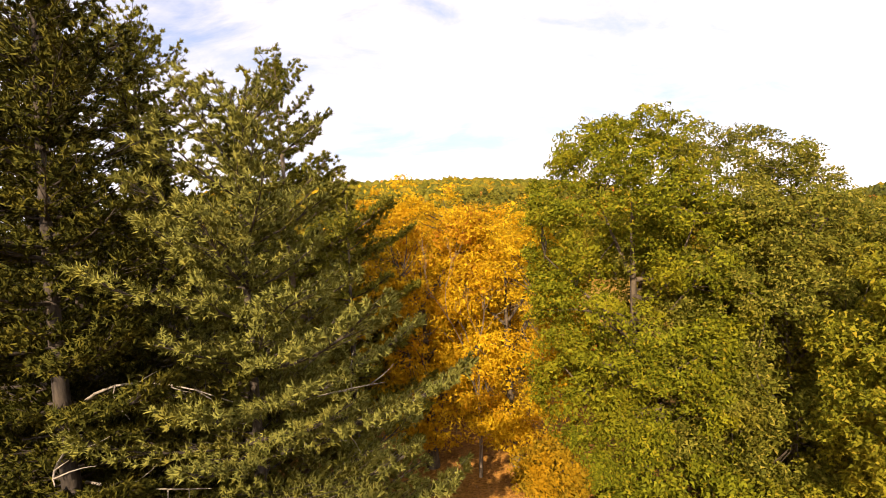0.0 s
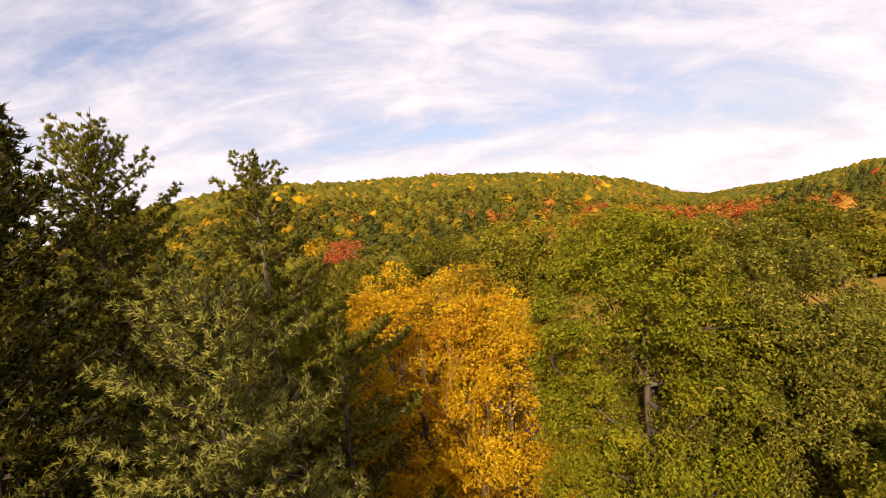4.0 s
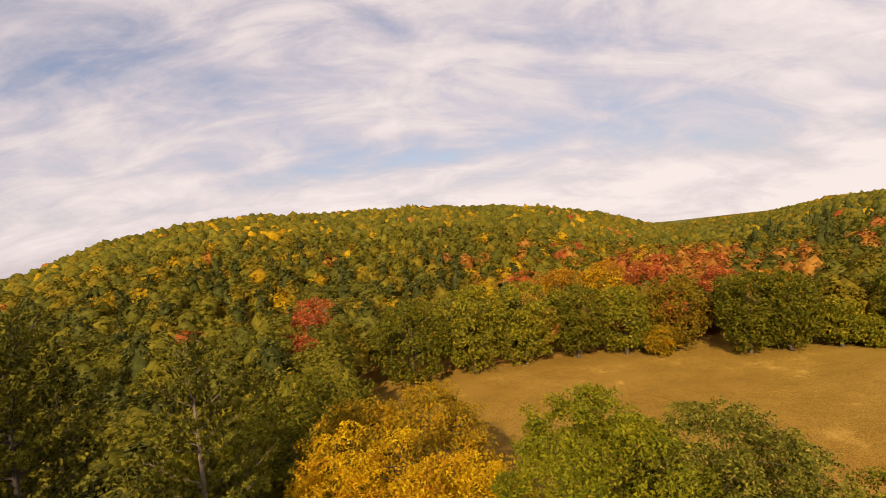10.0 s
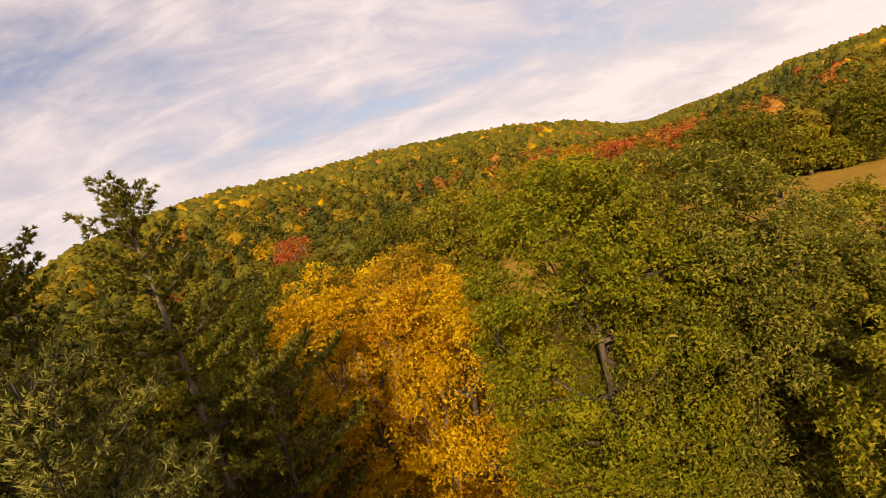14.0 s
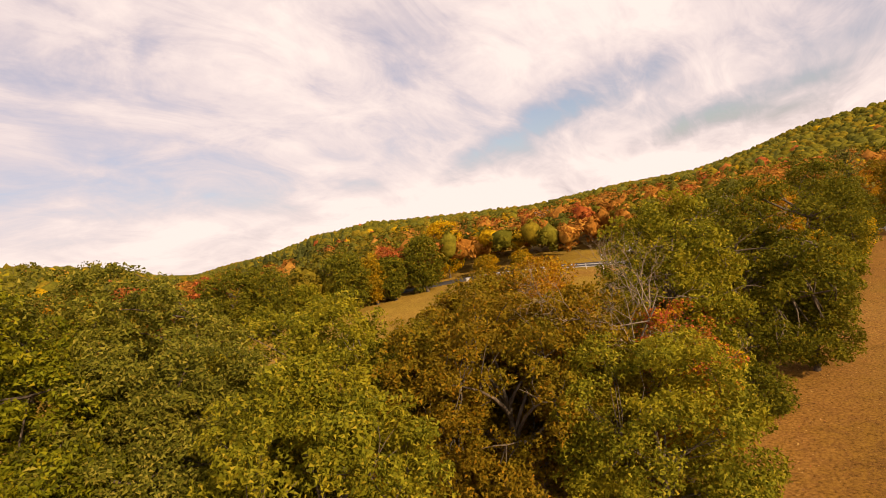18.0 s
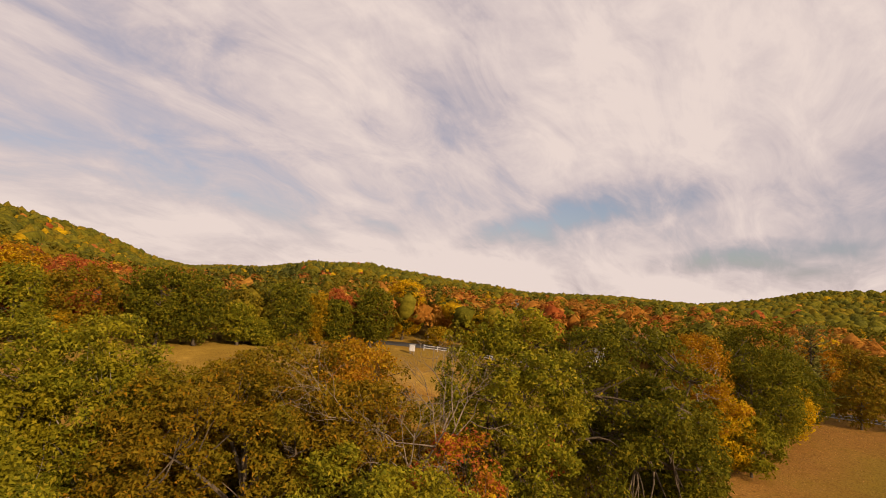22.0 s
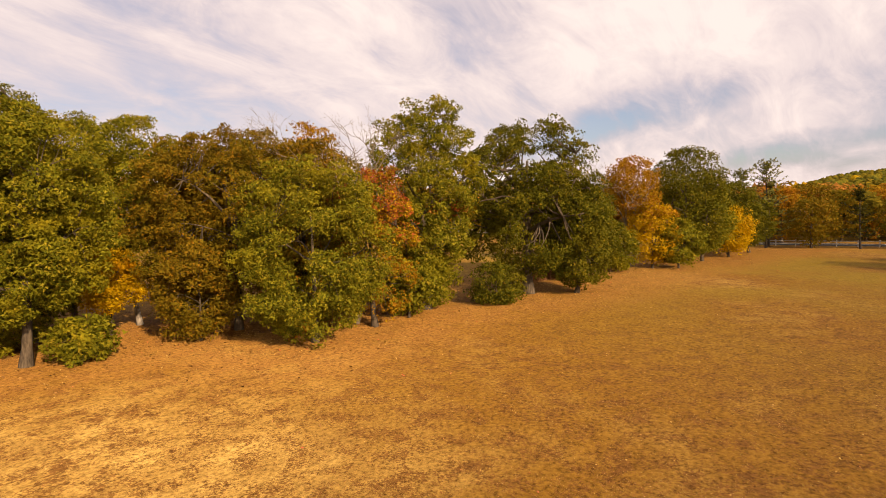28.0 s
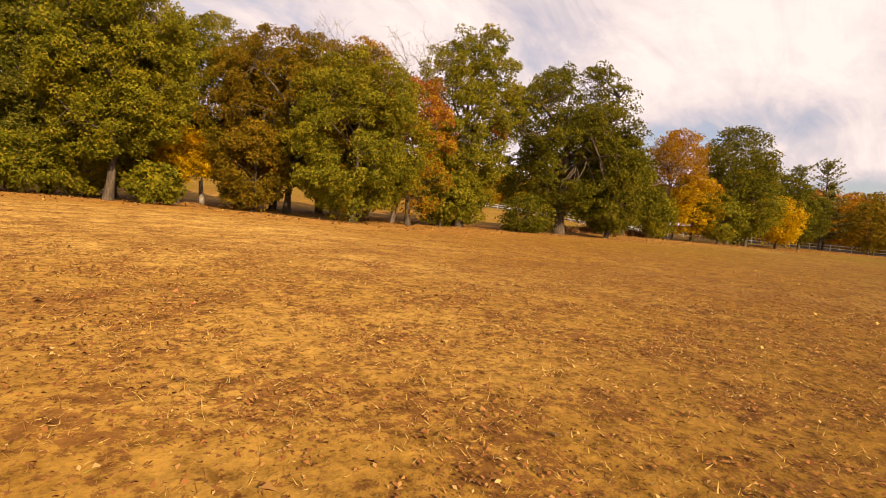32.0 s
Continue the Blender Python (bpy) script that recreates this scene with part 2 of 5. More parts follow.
def ground_material():
    m, nt, b = material("dry_meadow", 0.95)
    b.inputs["Diffuse Roughness"].default_value = 1.0
    b.inputs["Specular IOR Level"].default_value = 0.1
    p = position(nt)
    big = noise_of(nt, p, 0.035, 4, 0.6, 0.4)
    mid = noise_of(nt, p, 0.35, 5, 0.65, 0.5)
    fine = noise_of(nt, p, 5.5, 6, 0.72)
    dry = ramp(nt, mid, [(0.30, (0.275, 0.155, 0.040)), (0.48, (0.36, 0.210, 0.052)), (0.70, (0.49, 0.308, 0.086))])
    tuft = ramp(nt, fine, [(0.36, (0.46, 0.41, 0.35)), (0.47, (0.88, 0.86, 0.82)), (0.58, (1.16, 1.16, 1.14)), (0.70, (1.42, 1.40, 1.34))])
    c = mix_colour(nt, 1.0, dry, tuft, "MULTIPLY")
    # brown leaf crumbs and dead thatch, gathered in loose drifts
    crumbs = noise_of(nt, p, 13.0, 5, 0.74)
    drift = noise_of(nt, p, 0.9, 5, 0.72, 0.3)
    speck = maths(nt, "ADD", crumbs, maths(nt, "MULTIPLY", maths(nt, "SUBTRACT", drift, 0.5), 0.85))
    # tan mid-meadow, brown thatch round it; a bright hotspot is painted into this gradient
    far_off = nt.nodes.new("ShaderNodeVectorMath")
    far_off.operation = "DISTANCE"
    nt.links.new(mapped(nt, p, (1, 1, 0)), far_off.inputs[0])
    far_off.inputs[1].default_value = (6, -8, 0)
    ringed = maths(nt, "SUBTRACT", maths(nt, "MULTIPLY", far_off.outputs["Value"], 0.014), 0.17)
    browned = ramp(nt, maths(nt, "ADD", big, maths(nt, "MINIMUM", ringed, 0.12)), [(0.42, (0, 0, 0)), (0.62, (1, 1, 1))])
    c = mix_colour(nt, maths(nt, "MULTIPLY", browned, 0.9), c, mix_colour(nt, 1.0, (0.215, 0.102, 0.012), tuft, "MULTIPLY"))
    c = mix_colour(nt, maths(nt, "MULTIPLY", ramp(nt, speck, [(0.51, (0, 0, 0)), (0.56, (1, 1, 1))]), 0.9), c, mix_colour(nt, 1.0, (0.152, 0.064, 0.016), tuft, "MULTIPLY"))
    # greener turf towards the road end of the meadow
    sep = nt.nodes.new("ShaderNodeSeparateXYZ")
    nt.links.new(p, sep.inputs[0])
    east = maths(nt, "DIVIDE", maths(nt, "SUBTRACT", sep.outputs[0], 30.0), 45.0, True)
    green = maths(nt, "MULTIPLY", east, ramp(nt, noise_of(nt, p, 0.07, 3), [(0.36, (0, 0, 0)), (0.6, (1, 1, 1))]))
    c = mix_colour(nt, maths(nt, "MULTIPLY", green, 0.75), c, mix_colour(nt, 1.0, (0.225, 0.150, 0.017), tuft, "MULTIPLY"))
    # the far field is paler and greener
    north = maths(nt, "DIVIDE", maths(nt, "SUBTRACT", sep.outputs[1], 40.0), 20.0, True)
    hay = ramp(nt, noise_of(nt, p, 0.12, 5, 0.7), [(0.36, (0.150, 0.092, 0.015)), (0.58, (0.205, 0.126, 0.022)), (0.70, (0.34, 0.215, 0.050))])
    c = mix_colour(nt, maths(nt, "MULTIPLY", north, 0.75), c, mix_colour(nt, 1.0, hay, tuft, "MULTIPLY"))
    lit = nt.nodes.new("ShaderNodeAttribute")
    lit.attribute_name = "litter"
    fac = maths(nt, "MULTIPLY", lit.outputs["Fac"], ramp(nt, noise_of(nt, p, 0.5, 4, 0.65), [(0.28, (0.25, 0.25, 0.25)), (0.55, (1, 1, 1))]))
    c = mix_colour(nt, maths(nt, "MULTIPLY", fac, 0.7), c, mix_colour(nt, 1.0, (0.33, 0.155, 0.038), tuft, "MULTIPLY"))
    # wooded country beyond the hills
    beyond = maths(nt, "DIVIDE", maths(nt, "SUBTRACT", far_off.outputs["Value"], 430.0), 60.0, True)
    trees = ramp(nt, noise_of(nt, p, 0.06, 5, 0.7), [(0.36, (0.050, 0.048, 0.009)), (0.60, (0.115, 0.098, 0.013)), (0.74, (0.26, 0.14, 0.015))])
    c = mix_colour(nt, beyond, c, trees)
    nt.links.new(c, b.inputs["Base Color"])
    bump = nt.nodes.new("ShaderNodeBump")
    bump.inputs["Strength"].default_value = 0.8
    bump.inputs["Distance"].default_value = 0.055
    nt.links.new(fine, bump.inputs["Height"])
    nt.links.new(bump.outputs[0], b.inputs["Normal"])
    return m


MEADOW = ground_material()


def plain(name, colour, rough=0.6, spread=0.15, scale=3.0, metal=0.0):
    m, nt, b = material(name, rough)
    p = position(nt)
    f = noise_of(nt, p, scale, 4, 0.65)
    lo = tuple(c * (1 - spread) for c in colour)
    hi = tuple(min(1, c * (1 + spread)) for c in colour)
    nt.links.new(ramp(nt, f, [(0.3, lo), (0.7, hi)]), b.inputs["Base Color"])
    b.inputs["Metallic"].default_value = metal
    return m


# ---- the lie of the land ----
# bearing from the first viewpoint, ridge distance, height of the wooded skyline in degrees
RIDGE = [(-180, 700, 1.0), (-60, 420, -1.0), (-45, 430, -0.6), (-37, 450, 0.6), (-33, 455, 1.7), (-28, 455, 3.6), (-22, 455, 4.6),
         (-16, 455, 5.2), (-8, 460, 4.7), (1, 465, 4.5), (9.5, 475, 3.8), (16, 480, 2.9), (22, 500, 1.6), (26, 600, 0.1), (28.5, 850, -0.3),
         (32, 760, 0.1), (36, 640, 0.3), (41, 540, 1.3), (47, 520, 1.5), (56, 520, 0.5), (65, 560, -0.2), (72, 560, 0.3),
         (80, 680, 0.15), (85, 720, 1.0), (89, 740, 2.05), (94, 740, 2.6), (100, 740, 2.8), (120, 740, 1.4), (180, 700, 1.0)]
RB, RD, RE = (np.array(c, float) for c in zip(*RIDGE))


def smooth(a, b, v):
    s = np.clip((v - a) / (b - a), 0, 1)
    return s * s * (3 - 2 * s)


def height(x, y):
    x, y = np.asarray(x, float), np.asarray(y, float)
    r = np.hypot(x, y) + 1e-6
    b = np.degrees(np.arctan2(x, y))
    far = np.interp(b, RB, RD)
    eye = np.interp(b, [-180, 18, 34, 60, 78, 180], [24, 24, 18, 17, 13.5, 13.5])
    top = eye + far * np.tan(np.radians(np.interp(b, RB, RE))) - 11.5
    foot = np.interp(b, [-180, -60, -30, 0, 45, 60, 75, 180], [160, 125, 120, 125, 125, 150, 190, 190])
    field = 3.0 * smooth(42, 90, y + 0.15 * x)
    p = np.clip((r - foot) / (far - foot), 0, 1)
    bow = np.interp(b, [-180, 14, 23, 36, 41, 56, 63, 180], [1.05, 1.05, 2.0, 2.0, 1.35, 1.35, 2.1, 2.1])
    hill = (top - 3) * p ** bow
    hill = np.where(hill < 0, hill * smooth(0, 0.4, p), hill)
    past = np.clip((r - far) / 400, 0, 1)
    hill = hill * (1 - 0.65 * past * past)
    wave = 0.12 * np.sin(x * 0.11 + 0.6) * np.cos(y * 0.09) + 0.05 * np.sin(x * 0.31 + y * 0.23)
    return field + hill + wave * smooth(0, 25, r) * (r < 400)


def mesh_object(name, verts, faces, mat, parent=None, shade=False, normals=None):
    """One mesh object out of numpy arrays; faces all of one length."""
    verts = np.ascontiguousarray(verts, np.float32)
    faces = np.ascontiguousarray(faces, np.int32)
    me = bpy.data.meshes.new(name)
    me.vertices.add(len(verts))
    me.vertices.foreach_set("co", verts.ravel())
    k = faces.shape[1]
    me.loops.add(faces.size)
    me.loops.foreach_set("vertex_index", faces.ravel())
    me.polygons.add(len(faces))
    me.polygons.foreach_set("loop_start", np.arange(len(faces), dtype=np.int32) * k)
    me.polygons.foreach_set("loop_total", np.full(len(faces), k, np.int32))
    if shade:
        me.polygons.foreach_set("use_smooth", np.ones(len(faces), bool))
    me.update(calc_edges=True)
    if normals is not None:
        me.attributes.new("custom_normal", "FLOAT_VECTOR", "POINT").data.foreach_set("vector", np.ascontiguousarray(normals, np.float32).ravel())
    me.materials.append(mat)
    ob = new(name, me)
    if parent:
        ob.parent = parent
    return ob


def thing(name, x, y, z=None, turn=0.0, **tags):
    e = new(name)
    e.location = (x, y, float(height(x, y)) if z is None else z)
    e.rotation_euler = (0, 0, turn)
    return tagged(e, **tags)


def part(name, bm, mat, parent, label=""):
    me = bpy.data.meshes.new(name)
    bm.to_mesh(me)
    bm.free()
    me.materials.append(mat)
    ob = new(name, me)
    ob.parent = parent
    if label:
        ob["label"] = label
    return ob


ROW = [(-40, 20), (-14, 22), (0, 31), (8, 24), (14, 25), (19, 18), (24, 19), (28, 9.5), (37, 10.5), (46, 9.5), (53, 6), (74, 4), (84, 2.5), (98, 0), (114, -5), (124, -18)]


def row_distance(x, y):
    """How far a place is from the line of the near row of trees."""
    best = np.full(np.shape(x), 1e9)
    for (ax, ay), (bx, by) in zip(ROW, ROW[1:]):
        t = np.clip(((x - ax) * (bx - ax) + (y - ay) * (by - ay)) / ((bx - ax) ** 2 + (by - ay) ** 2), 0, 1)
        best = np.minimum(best, np.hypot(x - ax - t * (bx - ax), y - ay - t * (by - ay)))
    return best


def make_ground():
    n = 230
    s = np.linspace(-1, 1, n)
    ax = np.sinh(s * 5.2) / np.sinh(5.2) * 3200
    gx, gy = np.meshgrid(ax + 20, ax + 10)
    z = height(gx, gy)
    v = np.stack([gx, gy, z], -1).reshape(-1, 3)
    i = (np.arange(n - 1)[:, None] * n + np.arange(n - 1)[None]).ravel()
    f = np.stack([i, i + 1, i + n + 1, i + n], 1)
    g = mesh_object("ground", v, f, MEADOW, shade=True)
    lit = 1 - smooth(4, 12, row_distance(gx, gy))
    lit = np.maximum(lit, smooth(100, 104, gy + 0 * gx))
    g.data.attributes.new("litter", "FLOAT", "POINT").data.foreach_set("value", lit.ravel().astype(np.float32))
    tagged(g, "dry tan autumn meadow with mown grass and fallen leaves", "meadow", kind="structure")


make_ground()


# ---- growing things ----
def tubes(paths, sides=6):
    """Tapered limbs: each path a list of (point, radius). Returns verts and quads."""
    vs, fs, o = [], [], 0
    ang = np.arange(sides) * 2 * math.pi / sides
    for pts, rad in paths:
        pts = np.asarray(pts, float)
        n = len(pts)
        d = np.gradient(pts, axis=0)
        d /= np.linalg.norm(d, axis=1)[:, None] + 1e-9
        ref = np.where(np.abs(d[:, 2:3]) > 0.9, [[1.0, 0, 0]], [[0, 0, 1.0]])
        a = np.cross(d, ref)
        a /= np.linalg.norm(a, axis=1)[:, None] + 1e-9
        b = np.cross(d, a)
        ring = pts[:, None] + np.asarray(rad)[:, None, None] * (np.cos(ang)[None, :, None] * a[:, None] + np.sin(ang)[None, :, None] * b[:, None])
        vs.append(ring.reshape(-1, 3))
        k = np.arange(n - 1)[:, None] * sides + np.arange(sides)[None]
        k2 = np.arange(n - 1)[:, None] * sides + (np.arange(sides)[None] + 1) % sides
        fs.append(np.stack([k, k2, k2 + sides, k + sides], -1).reshape(-1, 4) + o)
        o += n * sides
    return np.concatenate(vs), np.concatenate(fs)


def unit(v):
    return v / (np.linalg.norm(v, axis=-1, keepdims=True) + 1e-9)


def blades(rng, at, out, size, lift=0.35, wild=0.8, slim=0.62, hang=0.8, kite=False):
    """Leaves at the points `at`, facing roughly along `out`."""
    n = len(at)
    nrm = unit(out + wild * rng.normal(size=(n, 3)) + [0, 0, lift])
    t = unit(np.cross(nrm, rng.normal(size=(n, 3))))
    L = (size * rng.uniform(0.7, 1.3, n))[:, None]
    w = L * slim * 0.5
    if kite:
        s = np.cross(nrm, t)
        v = np.stack([at - t * L * 0.5, at + s * w, at + t * L * 0.5, at - s * w], 1)
        return v.reshape(-1, 3), np.arange(n * 4).reshape(-1, 4)
    # three-cornered, hanging by the broad end
    t = t * np.where(rng.uniform(size=n) < hang, -np.sign(t[:, 2]), 1.0)[:, None]
    s = np.cross(nrm, t)
    v = np.stack([at - t * L * 0.5 - s * w, at - t * L * 0.42 + s * w, at + t * L * 0.6 + nrm * L * 0.12], 1)
    return v.reshape(-1, 3), np.arange(n * 3).reshape(-1, 3)


def bend(rng, a, b, n=6, sag=0.1):
    a, b = np.asarray(a, float), np.asarray(b, float)
    s = np.linspace(0, 1, n)[:, None]
    p = a + (b - a) * s
    off = rng.normal(size=3) * np.linalg.norm(b - a) * sag
    return p + off * (s * (1 - s) * 4) * 0.5


def broadleaf(kind, x, y, H, R, base, mat, seed, n, size=0.26, bark_mat=None, limbs=9, wood=1.0, label="",
              group="", trunk_r=None, thin=0.0, extra=(), squash=1.0, full=2.4, low=0.0, lump=0.55, twigs=48, bumps=26, airy=0.0, bough=0.0):
    """A broad-leaved tree: tapered trunk, limbs that reach into the crown, and a lumpy crown of single leaves in clumps."""
    rng = np.random.default_rng(seed)
    bark_mat = bark_mat or BARK
    e = thing(kind, x, y, turn=0.0, label=label, category="tree" if H > 4.6 else "shrub", group=group)
    mid = np.array([0.0, 0.0, base + (H - base) * (0.5 - low)])
    up, down = H - mid[2], mid[2] - base
    area = 4 * math.pi * ((R * R) ** 1.6 / 3 + 2 * (R * (H - base) / 2) ** 1.6 / 3) ** (1 / 1.6)
    # boughs: leafy masses set over the crown, with swellings of its outline
    wide = bough or 0.19 * R + 0.35
    m = int(np.clip(area / (wide * wide * 1.3), 12, 330))
    i = np.arange(m) + 0.5
    zz = 1 - 2 * i / m
    a = i * 2.399963 + rng.normal(size=m) * 0.5
    q = np.sqrt(1 - zz * zz)
    d = unit(np.stack([np.cos(a) * q, np.sin(a) * q, zz], 1) + rng.normal(size=(m, 3)) * 0.10)
    reach = (np.abs(d) ** full).sum(1) ** (-1 / full)
    knob = unit(rng.normal(size=(bumps, 3)))
    tall = rng.uniform(-0.24, 0.14, bumps)
    dot = d @ knob.T
    swell = 0.97 + (tall[None] * np.exp(-((1 - dot) / 0.06))).sum(1)
    shell = np.where(rng.uniform(size=m) < 0.68 - 0.1 * airy, rng.uniform(0.88, 1.0, m), rng.uniform(0.45, 0.86, m))
    size3 = np.stack([np.full(m, R), np.full(m, R * squash), np.where(d[:, 2] > 0, up, down)], 1)
    girth = wide * rng.uniform(0.62, 1.2, m)
    inset = 1 - 0.34 * girth[:, None] * [1, 1, 0.7] / np.maximum(size3, girth[:, None])
    hubs = mid + d * (reach * np.clip(swell, 0.84, 1.07) * shell)[:, None] * size3 * inset
    hubs[:, 2] = np.maximum(hubs[:, 2], base + 0.25)
    hub_n = unit(d / size3)
    # each bough is a dome of small clumps of leaves
    own = np.repeat(np.arange(m), int(np.clip(2.7 * (wide / lump) ** 2, 5, max(5, 2400 // m))))
    m = len(own)
    puff = unit(rng.normal(size=(m, 3)) + 0.7 * hub_n[own] + [0, 0, 0.30])
    cl = hubs[own] + puff * (girth[own] * rng.uniform(0.55, 1.0, m))[:, None] * [1, 1, 0.7]
    cn = unit(puff + 0.45 * hub_n[own])
    d, size3 = d[own], size3[own]
    if thin:
        hole = np.array([noise.noise((p[0] * 0.8 + seed, p[1] * 0.8, p[2] * 0.95)) for p in cl])
        keep = hole > np.quantile(hole, thin)
        cl, cn, d = cl[keep], cn[keep], d[keep]
        # no clump hangs alone
        close = (np.linalg.norm(cl[:, None] - cl[None], axis=2) < 2.1 * lump).sum(1)
        inward = np.linalg.norm((cl - mid) / size3[keep], axis=1)
        stay = (close >= 5) | (inward < 0.7)
        cl, cn, d = cl[stay], cn[stay], d[stay]
        hub_gap = np.array([np.min(np.linalg.norm(cl - h, axis=1)) for h in hubs])
        hubs = hubs[hub_gap < wide]
    m = len(cl)
    each = max(8, n // m)
    cr = lump * rng.uniform(0.6, 1.25, m)
    k = np.repeat(np.arange(m), each)
    dd = unit(rng.normal(size=(len(k), 3)) + 0.55 * cn[k] + [0, 0, 0.25])
    at = cl[k] + dd * (cr[k] * rng.uniform(0.25, 1.1, len(k)) ** 0.5)[:, None] * [1, 1, 0.7]
    at[:, 2] = np.maximum(at[:, 2], 0.12)
    v, f = blades(rng, at, unit(0.9 * dd + 0.5 * cn[k]), np.full(len(k), size), 0.4, 1.25, 0.6)
    crown = mesh_object("crown", v, f, mat, e)
    crown["kind"] = "stuff"
    # wood
    tr = trunk_r or (0.016 * H + 0.05)
    top = mid + [0, 0, up * 0.5]
    path = bend(rng, (0, 0, -0.3), top, 9, 0.05)
    rad = tr * np.linspace(1.0, 0.18, 9)
    rad[0] *= 1.45
    tv, tf = tubes([(path, rad)], 10)
    mesh_object("trunk", tv, tf, bark_mat, e, True)
    ends = []
    for j in range(limbs):
        zz = 0.75 - 1.25 * (j + 0.5) / limbs
        aa = j * 2.399963 + rng.uniform(-0.4, 0.4)
        rr = math.sqrt(1 - zz * zz)
        c = mid + np.array([math.cos(aa) * rr * R, math.sin(aa) * rr * R * squash, zz * (up if zz > 0 else down)]) * 0.8
        c = c + (hubs[int(np.argmin(np.linalg.norm(hubs - c, axis=1)))] - c) * 0.8
        h = np.clip(c[2] / top[2] * 0.72, 0.15, 0.86)
        kk = min(7, int(h * 8))
        p0 = path[kk] + (path[kk + 1] - path[kk]) * (h * 8 - kk)
        line = bend(rng, p0, c, 6, 0.22)
        lv, lf = tubes([(line, tr * np.linspace(0.36, 0.07, 6) * wood)], 6)
        mesh_object("limb", lv, lf, bark_mat, e, True)
        ends += list(line[2:])
    ends = np.array(ends)
    small = []
    for tip in np.concatenate([hubs[rng.permutation(len(hubs))[:twigs]], cl[rng.permutation(m)[:twigs]]]):
        w = int(np.argmin(np.linalg.norm(ends - tip, axis=1)))
        small.append((bend(rng, ends[w], tip, 4, 0.15), tr * np.linspace(0.13, 0.03, 4) * wood))
    if small:
        lv, lf = tubes(small, 4)
        mesh_object("fine_wood", lv, lf, bark_mat, e, True)["kind"] = "stuff"
    for em, share, esz in extra:
        spot = cl[rng.integers(m)]
        near = np.argsort(np.linalg.norm((cl - spot) * [1, 1, 1.4], axis=1) + rng.uniform(0, R * 1.2, m))[:max(2, int(m * share))]
        ii = np.repeat(near, max(10, int(each * 0.7)))
        dq = unit(rng.normal(size=(len(ii), 3)) + cn[ii] * 0.8)
        v, f = blades(rng, cl[ii] + dq * (cr[ii] * 1.02)[:, None] * [1, 1, 0.75], unit(dq + cn[ii]), np.full(len(ii), esz), 0.4, 0.6, 0.78)
        mesh_object("turning_leaves", v, f, em, e)["kind"] = "stuff"
    return e


